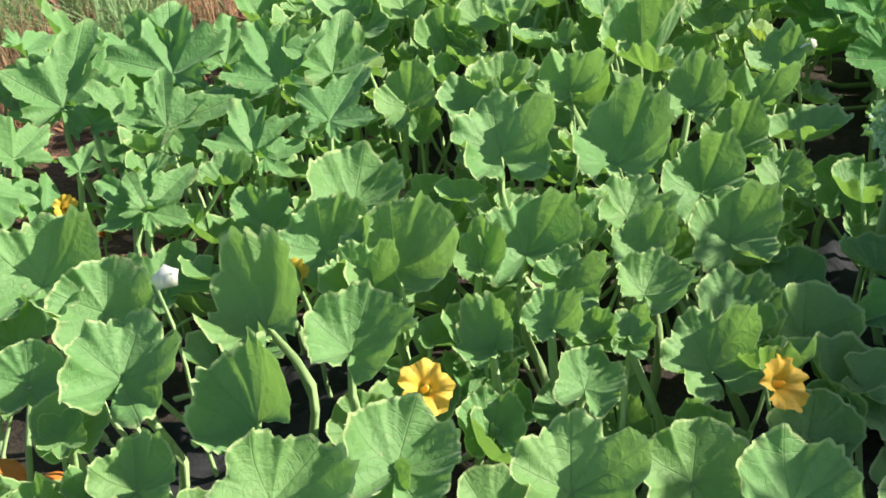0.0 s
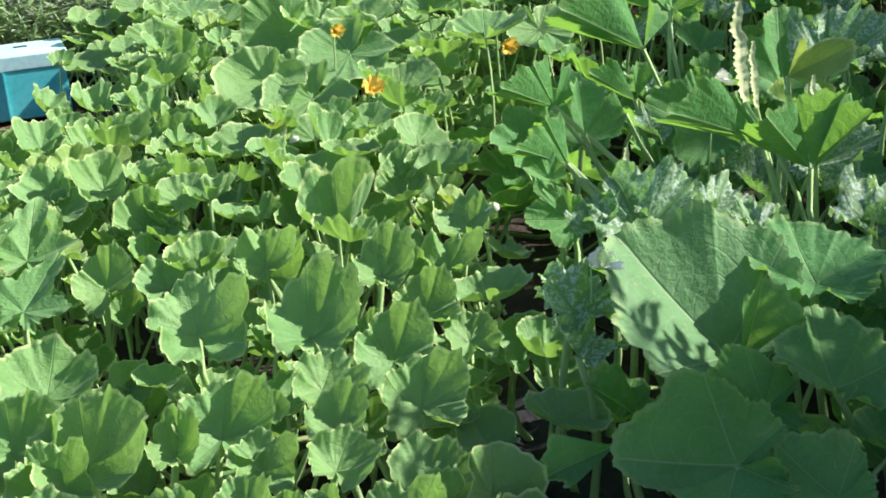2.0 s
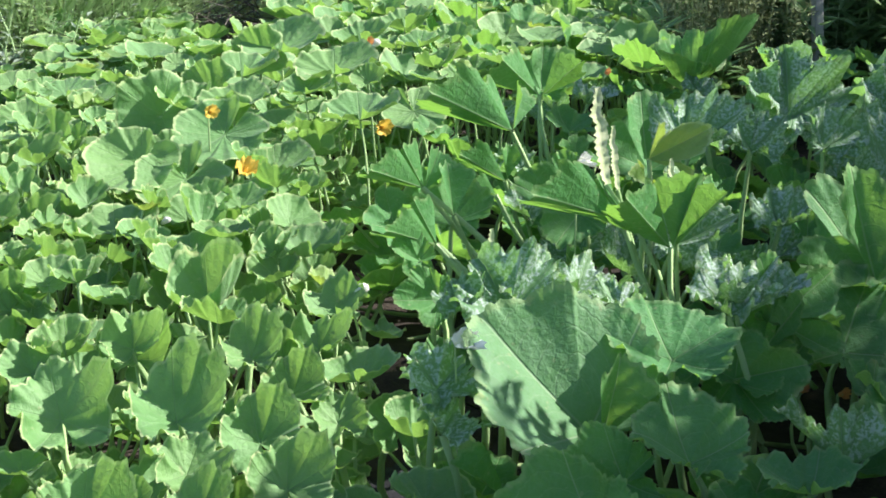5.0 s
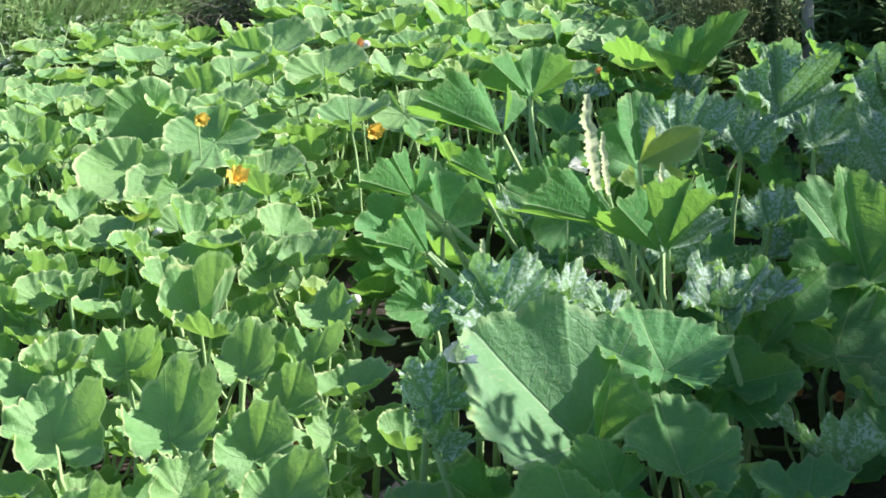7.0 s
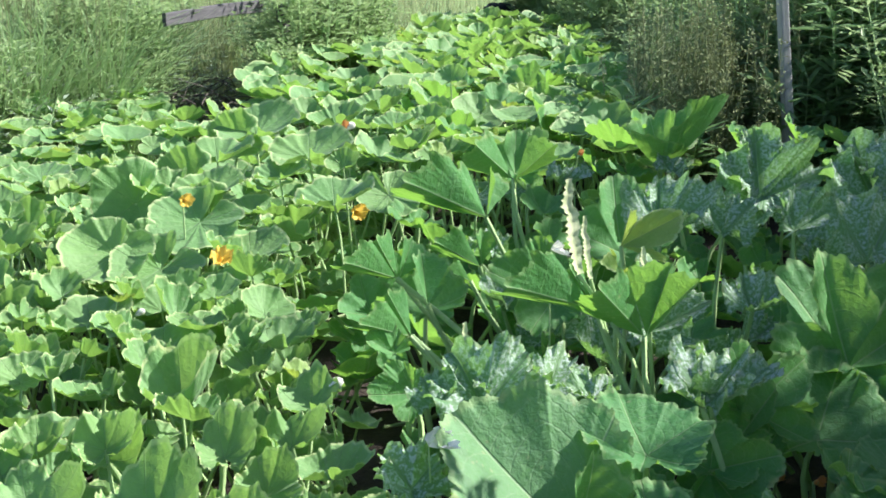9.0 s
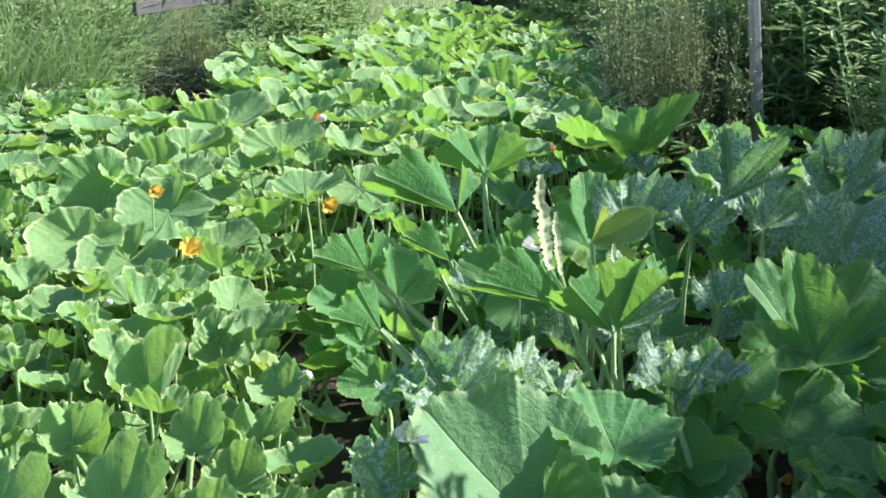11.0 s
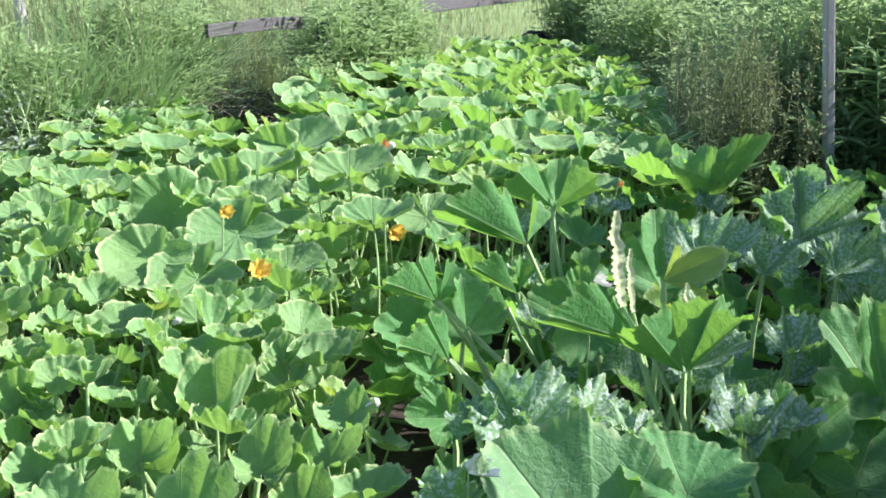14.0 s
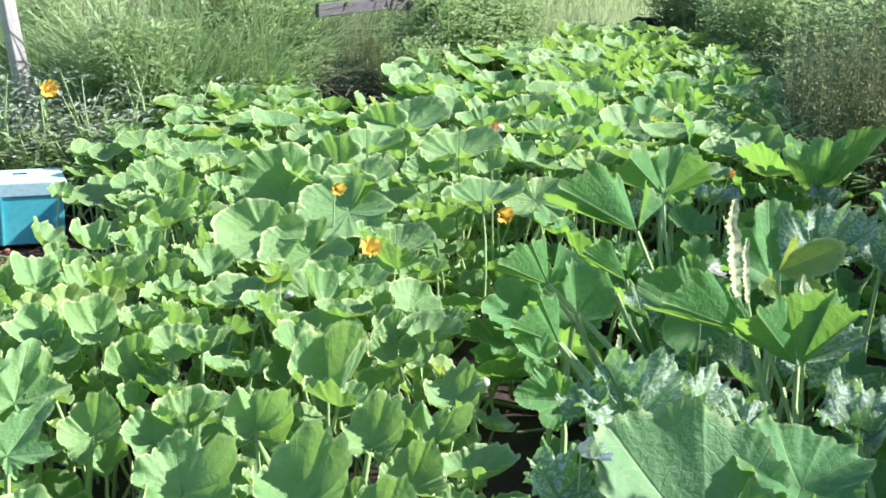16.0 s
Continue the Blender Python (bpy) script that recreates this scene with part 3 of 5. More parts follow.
pumpkin_leaves([
    (0.628, 3.571, 0.453, 0.266, 0, 0, 83, 8),
    (0.436, 3.966, 0.442, 0.286, 0, -5, 86, 4),
    (1.087, 3.803, 0.375, 0.189, 0, 0, 77, 5),
    (1.038, 4.378, 0.499, 0.28, 0, -5, 79, 8),
    (1.081, 4.162, 0.453, 0.195, 0, 0, 78, 5),
    (0.871, 4.066, 0.485, 0.192, 0, -5, 80, 8),
    (0.915, 3.939, 0.445, 0.168, 0, -10, 80, 4),
    (0.67, 4.005, 0.459, 0.189, 0, -15, 83, 4),
    (0.888, 4.791, 0.503, 0.301, -4, -2, 142, 8),
    (0.59, 5.055, 0.48, 0.289, -4, 3, -154, 1),
    (0.626, 4.612, 0.454, 0.263, -9, 4, -162, 4),
    (1.412, 4.571, 0.616, 0.318, 0, -5, 78, 4),
])
pumpkin_leaves([
    (0.976, 4.866, 0.649, 0.285, -1, -5, 87, 8),
    (0.852, 5.075, 0.612, 0.299, -4, 3, -155, 5),
    (1.103, 5.409, 0.674, 0.331, 0, -5, 83, 4),
    (1.357, 5.849, 0.704, 0.416, -1, -10, 82, 8),
    (1.471, 5.231, 0.684, 0.372, 0, -5, 76, 8),
    (1.806, 6.049, 0.679, 0.288, 1, -5, 67, 5),
    (1.576, 5.056, 0.667, 0.144, -8, -29, 90, 5),
    (1.312, 5.108, 0.632, 0.23, 0, -10, 78, 4),
    (1.718, 4.881, 0.561, 0.297, 12, 28, -83, 9),
    (0.175, 6.041, 0.454, 0.246, -1, -10, 94, 8),
    (0.378, 6.429, 0.477, 0.312, 0, -10, 88, 9),
    (0.499, 6.166, 0.473, 0.26, 0, -5, 87, 8),
])
pumpkin_leaves([
    (0.607, 6.155, 0.473, 0.261, 0, -5, 86, 8),
    (-0.156, 7.101, 0.385, 0.251, -1, -5, 101, 9),
    (0.121, 6.957, 0.46, 0.282, -2, -10, 102, 9),
    (-0.083, 5.918, 0.378, 0.297, -3, -4, 131, 9),
    (0.299, 7.056, 0.475, 0.224, 0, 0, 89, 4),
    (2.157, 6.485, 0.672, 0.317, 0, 0, 71, 5),
    (2.084, 5.987, 0.649, 0.256, 1, -5, 64, 4),
    (2.207, 5.58, 0.532, 0.271, -1, -5, 88, 5),
    (2.869, 7.351, 0.674, 0.198, 0, -30, 70, 5),
    (2.275, 6.063, 0.644, 0.225, -1, -10, 74, 5),
    (0.116, 6.258, 0.362, 0.267, -5, -8, 123, 9),
])
pumpkin_leaves([
    (0.93, 2.97, 0.45, 0.18, 0, -10, 70, 1),
    (0.84, 2.8, 0.43, 0.17, 5, -20, 80, 3),
    (0.9, 2.64, 0.40, 0.2, 0, 5, 60, 5),
    (0.98, 2.45, 0.33, 0.18, 10, 0, 50, 0),
    (0.93, 2.2, 0.30, 0.2, 12, 10, 30, 4),
])
for x, y, z, size in ((-0.09, 3.8, 0.5, 0.17), (-0.2, 3.9, 0.47, 0.13), (0.03, 3.95, 0.47, 0.12)):      # bleached yellowish leaves at the bed's edge
    add_leaf("pumpkin", x, y, z, size, 10, -30, 100, 1, shapes=YOUNG)
# single leaves, each set by hand
aimed_leaves("fold", [
    (1.301, 2.2, 0.395, 1.11, 2.36, 0.643, 10, 4, 1.32, 2.2),
])
aimed_leaves("flat", [
    (1.522, 2.25, 0.51, 1.537, 2.42, 0.602, 0, 0, 1.55, 2.25),
    (2.221, 2.6, 0.285, 2.406, 2.75, 0.446, 0, 0, 2.21, 2.6),
    (1.788, 2.44, 0.346, 1.843, 2.6, 0.425, 0, 0, 1.83, 2.44),
    (2.016, 2.05, 0.303, 2.051, 2.2, 0.388, 0, 0, 2.02, 2.05),
    (2.263, 2.3, 0.293, 2.275, 2.45, 0.342, 0, 0, 2.3, 2.3),
])
aimed_leaves("lobed", [
    (1.423, 1.98, 0.406, 1.456, 2.15, 0.506, 12, 1, 1.48, 1.98),
    (1.282, 1.99, 0.386, 1.122, 2, 0.415, 0, 1, 1.48, 1.99),
    (1.163, 1.86, 0.35, 0.936, 1.9, 0.386, 5, 1, 1.2, 1.86),
    (1.306, 1.75, 0.316, 1.235, 1.85, 0.389, 0, 1, 1.33, 1.75),
    (1.194, 2.08, 0.302, 1.123, 2.18, 0.32, 0, 1, 1.22, 2.08),
    (1.853, 3.5, 0.476, 1.652, 3.55, 0.583, 0, 1, 1.91, 3.5),
    (2.173, 4.6, 0.658, 2.224, 4.7, 0.813, 0, 1, 2.24, 4.6),
    (2.275, 3.85, 0.491, 2.312, 4, 0.74, 0, 1, 2.27, 3.85),
    (1.787, 2.42, 0.351, 1.941, 2.35, 0.393, 20, 1, 1.8, 2.42),
])
aimed_leaves("lobed", [
    (1.518, 2.3, 0.36, 1.629, 2.45, 0.374, 0, 1, 1.54, 2.3),
    (1.173, 2.85, 0.5, 1.054, 2.85, 0.514, 0, 1, 1.22, 2.85),
    (1.184, 3.05, 0.542, 1.107, 3.05, 0.598, 0, 1, 1.23, 3.05),
    (1.39, 3.4, 0.534, 1.442, 3.5, 0.659, 0, 1, 1.42, 3.4),
])
aimed_leaves("fan", [
    (1.082, 2.1, 0.328, 0.961, 2.14, 0.421, 40, 7, 1.3, 2.1),
    (1.798, 3.95, 0.657, 1.465, 3.85, 0.843, 112, 7, 2.18, 4.1),
    (1.802, 3.96, 0.657, 1.649, 3.9, 0.841, 150, 7, 2.17, 4.08),
    (1.81, 3.97, 0.656, 1.86, 4.05, 0.811, 60, 7, 2.16, 4.06),
    (1.289, 3.35, 0.66, 1.104, 3.25, 0.758, 110, 7, 1.83, 3.2),
    (1.295, 3.36, 0.656, 1.217, 3.3, 0.805, 150, 7, 1.81, 3.18),
    (1.302, 3.37, 0.65, 1.377, 3.45, 0.749, 30, 7, 1.8, 3.16),
    (1.365, 3.3, 0.581, 1.382, 3.4, 0.722, 20, 7, 1.7, 3.3),
    (1.245, 3.1, 0.565, 1.074, 3, 0.656, 110, 7, 1.54, 2.95),
])
aimed_leaves("fan", [
    (1.255, 3.12, 0.561, 1.186, 3.1, 0.704, 150, 7, 1.52, 2.91),
    (1.77, 3.95, 0.483, 1.584, 3.9, 0.61, 112, 7, 2, 3.95),
    (1.78, 3.96, 0.484, 1.798, 4, 0.608, 20, 7, 1.98, 3.93),
    (1.679, 3.8, 0.481, 1.571, 3.75, 0.548, 112, 7, 1.91, 3.8),
    (1.759, 3, 0.601, 1.452, 2.92, 0.731, 110, 7, 2.08, 2.86),
    (1.756, 3, 0.608, 1.68, 3, 0.737, 165, 7, 2.08, 2.86),
    (1.886, 2.95, 0.517, 1.706, 2.88, 0.707, 130, 7, 1.93, 2.95),
    (1.904, 2.97, 0.509, 1.963, 2.92, 0.741, -150, 7, 1.92, 2.97),
    (1.908, 2.97, 0.507, 2.038, 2.9, 0.683, -120, 7, 1.91, 2.97),
])
aimed_leaves("fan", [
    (2.122, 4.5, 0.659, 1.927, 4.4, 0.836, 140, 7, 2.23, 4.5),
    (2.145, 4.52, 0.652, 2.29, 4.45, 0.793, -140, 7, 2.2, 4.52),
    (1.299, 2.13, 0.409, 1.342, 2.13, 0.605, 15, 7, 1.29, 2.13),
    (0.969, 1.98, 0.363, 0.819, 1.97, 0.323, 20, 7, 1.02, 1.98),
])
# zucchini leaves whose yellow colour stands in for sun coming through
aimed_leaves("young", [
    (1.992, 3.3, 0.683, 2.174, 3.25, 0.772, 20, 0, 2.03, 3.3),
    (1.89, 3.1, 0.661, 1.803, 3.05, 0.713, 20, 0, 1.93, 3.1),
])
aimed_leaves("silver", [
    (1.952, 3.05, 0.488, 2.006, 3.15, 0.694, 0, 1, 1.96, 3.05),
    (1.992, 2.65, 0.441, 2.105, 2.8, 0.503, 0, 2, 2.03, 2.65),
    (2.9, 3.95, 0.599, 2.943, 4.1, 0.812, 0, 0, 2.9, 3.95),
    (2.958, 4, 0.63, 2.712, 4, 0.74, 0, 1, 2.88, 4),
    (3.3, 3.8, 0.574, 3.291, 4, 0.754, 0, 0, 3.35, 3.8),
    (3.351, 3.85, 0.602, 3.557, 4, 0.743, 0, 1, 3.36, 3.85),
    (2.528, 3.6, 0.589, 2.53, 3.75, 0.753, 0, 2, 2.55, 3.6),
    (2.325, 3.65, 0.609, 2.39, 3.8, 0.759, 0, 3, 2.35, 3.65),
    (2.745, 3.5, 0.597, 2.94, 3.5, 0.669, 0, 1, 2.78, 3.5),
])
aimed_leaves("silver", [
    (2.821, 3.2, 0.553, 3.012, 3.35, 0.676, 0, 0, 2.83, 3.2),
    (2.785, 3, 0.522, 2.804, 3.15, 0.614, 0, 2, 2.82, 3),
    (2.332, 3.1, 0.482, 2.356, 3.2, 0.571, 0, 3, 2.36, 3.1),
    (1.272, 2.6, 0.538, 1.231, 2.72, 0.639, 0, 0, 1.27, 2.6),
    (1.327, 2.65, 0.535, 1.44, 2.75, 0.62, 0, 1, 1.35, 2.65),
    (1.489, 2.7, 0.513, 1.587, 2.82, 0.582, 0, 2, 1.5, 2.7),
    (1.167, 2.62, 0.551, 1.152, 2.7, 0.597, 0, 3, 1.19, 2.62),
    (1.536, 2.55, 0.53, 1.538, 2.65, 0.575, 0, 1, 1.56, 2.55),
    (0.997, 2.32, 0.498, 0.96, 2.4, 0.55, 20, 0, 1.01, 2.32),
])
aimed_leaves("silver", [
    (0.969, 2.2, 0.452, 1.041, 2.3, 0.474, 0, 2, 0.99, 2.2),
    (1.78, 2.45, 0.506, 1.803, 2.6, 0.56, 0, 1, 1.82, 2.45),
    (1.833, 2.5, 0.496, 1.933, 2.65, 0.55, 0, 3, 1.88, 2.5),
])
aimed_leaves("funnel", [
    (3.062, 5, 0.519, 3.366, 4.95, 0.821, -60, 3, 3.06, 5),
    (3.045, 4.98, 0.524, 2.844, 4.9, 0.717, 60, 3, 3.06, 4.98),
])
aimed_leaves("deep", [
    (2.425, 2.75, 0.405, 2.419, 2.9, 0.723, 0, 2, 2.38, 2.75),
    (2.444, 2.77, 0.395, 2.774, 2.95, 0.626, 0, 2, 2.39, 2.77),
    (1.912, 2.5, 0.377, 1.85, 2.65, 0.54, 0, 2, 1.92, 2.5),
    (1.981, 2.55, 0.43, 2.179, 2.6, 0.526, 20, 2, 1.87, 2.55),
])
aimed_leaves("pumpkin", [
    (0.902, 4.65, 0.588, 0.729, 4.55, 0.542, 28, 9, 0.93, 4.71),
    (0.562, 4.35, 0.58, 0.42, 4.25, 0.547, 25, 8, 0.59, 4.41),
    (0.703, 4.25, 0.532, 0.549, 4.15, 0.503, 28, 9, 0.73, 4.31),
    (-0.239, 1.971, 0.4, -0.314, 2.048, 0.509, 0, 0, -0.21, 2.03),
    (-0.222, 1.671, 0.4, -0.3, 1.731, 0.465, 0, 7, -0.19, 1.73),
    (-0.487, 1.89, 0.36, -0.448, 1.956, 0.457, 0, 3, -0.46, 1.95),
    (-0.552, 2.094, 0.38, -0.547, 2.149, 0.468, 0, 4, -0.52, 2.15),
    (-0.693, 2.184, 0.4, -0.664, 2.255, 0.509, 0, 1, -0.66, 2.24),
    (-0.082, 1.866, 0.4, -0.043, 1.924, 0.49, 0, 7, -0.05, 1.93),
])
aimed_leaves("pumpkin", [
    (0.157, 1.875, 0.38, 0.108, 1.918, 0.435, 0, 0, 0.19, 1.94),
    (0.303, 1.764, 0.36, 0.333, 1.802, 0.417, 0, 5, 0.33, 1.82),
    (0.521, 1.83, 0.34, 0.492, 1.884, 0.422, 0, 3, 0.55, 1.89),
    (0.606, 2.009, 0.33, 0.604, 2.061, 0.416, 0, 5, 0.64, 2.07),
    (0.724, 1.983, 0.3, 0.74, 2.032, 0.379, 0, 4, 0.75, 2.04),
    (0.649, 2.253, 0.36, 0.669, 2.306, 0.446, 0, 1, 0.68, 2.31),
    (0.451, 2.138, 0.4, 0.469, 2.185, 0.477, 0, 0, 0.48, 2.2),
    (0.434, 1.974, 0.41, 0.473, 2.015, 0.469, 0, 7, 0.46, 2.03),
    (0.259, 1.866, 0.42, 0.249, 1.899, 0.474, 0, 7, 0.29, 1.93),
])
aimed_leaves("pumpkin", [
    (0.322, 1.842, 0.4, 0.321, 1.867, 0.442, 0, 1, 0.35, 1.9),
    (0.383, 1.834, 0.4, 0.392, 1.858, 0.438, 0, 3, 0.41, 1.89),
    (0.304, 2.068, 0.38, 0.305, 2.108, 0.449, 0, 3, 0.33, 2.13),
    (0.152, 2.143, 0.4, 0.138, 2.184, 0.469, 0, 0, 0.18, 2.2),
    (0.241, 2.182, 0.4, 0.265, 2.237, 0.49, 0, 1, 0.27, 2.24),
    (-0.01, 2.16, 0.4, -0.012, 2.222, 0.506, 0, 2, 0.02, 2.22),
    (-0.075, 2.109, 0.38, -0.099, 2.158, 0.46, 0, 3, -0.04, 2.17),
    (-0.155, 2.286, 0.38, -0.165, 2.339, 0.469, 0, 2, -0.12, 2.35),
    (-0.103, 2.467, 0.4, -0.071, 2.535, 0.512, 0, 5, -0.07, 2.53),
])
aimed_leaves("pumpkin", [
    (0.221, 2.619, 0.43, 0.211, 2.688, 0.548, 0, 3, 0.25, 2.68),
    (0.664, 2.736, 0.46, 0.666, 2.794, 0.557, 0, 0, 0.69, 2.8),
    (0.4, 2.87, 0.45, 0.401, 2.927, 0.547, 0, 7, 0.43, 2.93),
    (0.736, 2.617, 0.4, 0.731, 2.663, 0.477, 0, 1, 0.77, 2.68),
    (0.819, 2.519, 0.36, 0.814, 2.562, 0.43, 0, 5, 0.85, 2.58),
    (0.969, 2.573, 0.3, 0.983, 2.616, 0.37, 0, 4, 1, 2.63),
    (0.454, 2.299, 0.41, 0.498, 2.344, 0.476, 0, 3, 0.48, 2.36),
    (0.623, 2.403, 0.4, 0.617, 2.455, 0.488, 0, 1, 0.65, 2.46),
    (-0.003, 1.524, 0.4, 0.035, 1.583, 0.488, 0, 5, 0.03, 1.58),
])
aimed_leaves("pumpkin", [
    (0.243, 1.431, 0.41, 0.253, 1.489, 0.504, 0, 3, 0.27, 1.49),
    (0.537, 1.384, 0.4, 0.538, 1.442, 0.49, 0, 5, 0.57, 1.44),
    (-0.179, 1.466, 0.4, -0.109, 1.521, 0.452, 0, 1, -0.15, 1.53),
    (0.435, 1.541, 0.33, 0.452, 1.59, 0.407, 0, 4, 0.46, 1.6),
    (-0.572, 1.826, 0.3, -0.586, 1.865, 0.361, 0, 8, -0.54, 1.89),
    (-0.417, 1.622, 0.32, -0.418, 1.665, 0.387, 0, 1, -0.39, 1.68),
    (-0.048, 1.517, 0.36, -0.039, 1.556, 0.422, 0, 3, -0.02, 1.58),
    (0.146, 1.778, 0.28, 0.14, 1.817, 0.343, 0, 5, 0.18, 1.84),
    (-0.663, 1.925, 0.34, -0.665, 1.966, 0.404, 0, 8, -0.63, 1.98),
])
aimed_leaves("pumpkin", [
    (0.67, 1.743, 0.25, 0.692, 1.785, 0.313, 0, 4, 0.7, 1.8),
    (0.28, 1.875, 0.24, 0.243, 1.904, 0.271, 0, 8, 0.31, 1.94),
    (0.056, 2.599, 0.33, 0.098, 2.636, 0.38, 0, 5, 0.09, 2.66),
    (-0.288, 2.417, 0.28, -0.321, 2.458, 0.343, 0, 5, -0.26, 2.48),
    (-0.739, 2.107, 0.32, -0.741, 2.148, 0.384, 0, 1, -0.71, 2.17),
    (0.164, 2.897, 0.44, 0.128, 2.943, 0.513, 0, 5, 0.19, 2.96),
    (0.01, 3.036, 0.4, -0.013, 3.082, 0.476, 0, 1, 0.04, 3.1),
    (0.382, 1.965, 0.22, 0.407, 1.994, 0.261, 0, 5, 0.41, 2.02),
    (0.46, 2.494, 0.44, 0.472, 2.574, 0.576, 0, 0, 0.49, 2.55),
])
aimed_leaves("pumpkin", [
    (0.953, 5.281, 0.63, 0.799, 5.261, 0.654, 0, 5, 0.98, 5.34),
    (0.714, 5.081, 0.6, 0.564, 5.041, 0.526, 0, 4, 0.74, 5.14),
    (0.974, 4.851, 0.57, 0.832, 4.821, 0.555, 0, 5, 1, 4.91),
    (0.689, 4.637, 0.52, 0.599, 4.607, 0.477, 0, 4, 0.72, 4.7),
    (1.275, 5.9, 0.66, 1.108, 5.88, 0.675, 0, 5, 1.3, 5.96),
    (0.508, 4.482, 0.5, 0.437, 4.452, 0.489, 0, 5, 0.54, 4.54),
])
aimed_leaves("pale", [
    (-0.585, 2.953, 0.42, -0.606, 3.073, 0.534, 0, 0, -0.55, 3.01),
    (-0.576, 2.933, 0.43, -0.409, 2.973, 0.478, 0, 2, -0.55, 2.99),
    (-0.351, 2.791, 0.4, -0.374, 2.911, 0.501, 0, 1, -0.32, 2.85),
    (-0.175, 3.11, 0.48, -0.146, 3.25, 0.602, 0, 0, -0.14, 3.17),
    (-0.172, 2.871, 0.44, -0.082, 2.991, 0.534, -15, 2, -0.14, 2.93),
    (-0.311, 3.091, 0.47, -0.365, 3.231, 0.597, 0, 1, -0.28, 3.15),
    (-0.604, 3.217, 0.47, -0.619, 3.377, 0.624, 0, 3, -0.57, 3.28),
    (-0.607, 3.246, 0.46, -0.732, 3.346, 0.602, 0, 2, -0.58, 3.31),
    (-0.888, 3.157, 0.42, -0.835, 3.317, 0.606, 0, 0, -0.86, 3.22),
])
aimed_leaves("pale", [
    (-0.889, 3.184, 0.41, -0.992, 3.304, 0.526, 0, 1, -0.86, 3.24),
    (-0.795, 3.069, 0.4, -0.742, 3.149, 0.449, 0, 2, -0.76, 3.13),
    (-0.581, 2.592, 0.36, -0.679, 2.672, 0.421, 0, 1, -0.55, 2.65),
    (-0.566, 2.574, 0.37, -0.47, 2.674, 0.431, 0, 2, -0.54, 2.63),
    (-0.771, 2.808, 0.38, -0.749, 2.868, 0.429, 0, 0, -0.74, 2.87),
    (-0.295, 2.491, 0.34, -0.367, 2.571, 0.41, 0, 3, -0.26, 2.55),
    (-0.329, 2.807, 0.38, -0.234, 2.857, 0.398, 0, 2, -0.3, 2.87),
    (-0.481, 3.322, 0.45, -0.459, 3.442, 0.554, 0, 1, -0.45, 3.38),
])


# ---- flowers ----
def flower_mesh(name, seed, material, open_=1.0, petals=5):
    rng = random.Random(seed)
    verts, faces, na, nr = [], [], 50, 8
    ph = [rng.uniform(0, 6.28) for _ in range(4)]
    for i in range(na):
        th = 2 * math.pi * i / na
        lobe = abs(math.cos(petals * th / 2))
        for j in range(nr):
            t = j / (nr - 1)
            rad = 0.10 + (0.12 * t + 0.36 * open_ * t ** 2.2) * (1 - (0.2 * (1 - lobe) ** 1.3) * t ** 2 + 0.07 * t * math.sin(2 * th + ph[3]) + 0.05 * t * math.sin(13 * th + ph[2]))
            z = 0.7 * t - 0.22 * open_ * t ** 4 + 0.09 * t ** 3 * math.sin(8 * th + ph[0]) + 0.06 * t ** 3 * math.sin(19 * th + ph[1]) + 0.1 * t ** 2 * math.sin(th + ph[3])
            verts.append((rad * math.cos(th), rad * math.sin(th), z))
    for i in range(na):
        k = (i + 1) % na
        for j in range(nr - 1):
            faces.append((i * nr + j, k * nr + j, k * nr + j + 1, i * nr + j + 1))
    return mesh_of(name, verts, faces, material)


FLOWERS = [flower_mesh("corolla", 3, MAT_PETAL), flower_mesh("corolla", 4, MAT_PETAL, 0.7), flower_mesh("withered_corolla", 5, MAT_WITHERED, 0.15)]
bv, bf = tube([Vector((0, 0, z)) for z in (0.0, 0.12, 0.35, 0.6, 0.8, 0.86)], [0.08, 0.13, 0.21, 0.24, 0.15, 0.03], 10)
bv = [Vector((v.x * (1 + 0.22 * math.sin(5 * math.atan2(v.y, v.x))), v.y * (1 + 0.22 * math.sin(5 * math.atan2(v.y, v.x))), v.z + 0.25 * v.x)) for v in bv]
FLOWERS.append(mesh_of("closed_corolla", bv, bf, MAT_WHITE))
cv, cf = tube([Vector((0, 0, -0.16)), Vector((0, 0, -0.05)), Vector((0, 0, 0.06)), Vector((0, 0, 0.2))], [0.05, 0.1, 0.125, 0.10], 8)
CALYX = mesh_of("calyx", cv, cf, MAT_STALK)
cv, cf = tube([Vector((0, 0, 0.02)), Vector((0, 0, 0.2)), Vector((0.01, 0, 0.4)), Vector((0.01, 0, 0.46))], [0.10, 0.085, 0.06, 0.01], 8)
STAMEN = mesh_of("stamen", cv, cf, MAT_PETAL)


def flower(kind, x, y, z, size, rx, rz, shape=0, label="open orange-yellow trumpet flower"):
    plant = plant_at(kind, x, y)
    m = pose(x, y, z, rx, 0, rz)
    local = Matrix.Translation(-plant.location) @ m @ Matrix.Diagonal((size, size, size, 1))
    ob = part("flower", FLOWERS[shape], plant, local, label)
    part("calyx", CALYX, ob, None, "green calyx")
    if shape < 2:
        part("stamen", STAMEN, ob, None, "yellow stamen")
    base = m @ Vector((0, 0, -0.15 * size))
    TAKEN.append((x, y - 0.04, z, 0.2))
    add_stalk(plant, base, Vector((base.x + 0.04, base.y + 0.05, 0.0)), 0.005)


flower("pumpkin", 0.04, 1.76, 0.38, 0.081, 50, 10, 0)
flower("pumpkin", 0.6, 1.74, 0.36, 0.081, 62, 30, 0)
flower("pumpkin", -0.21, 2.22, 0.36, 0.064, 40, 0, 1)
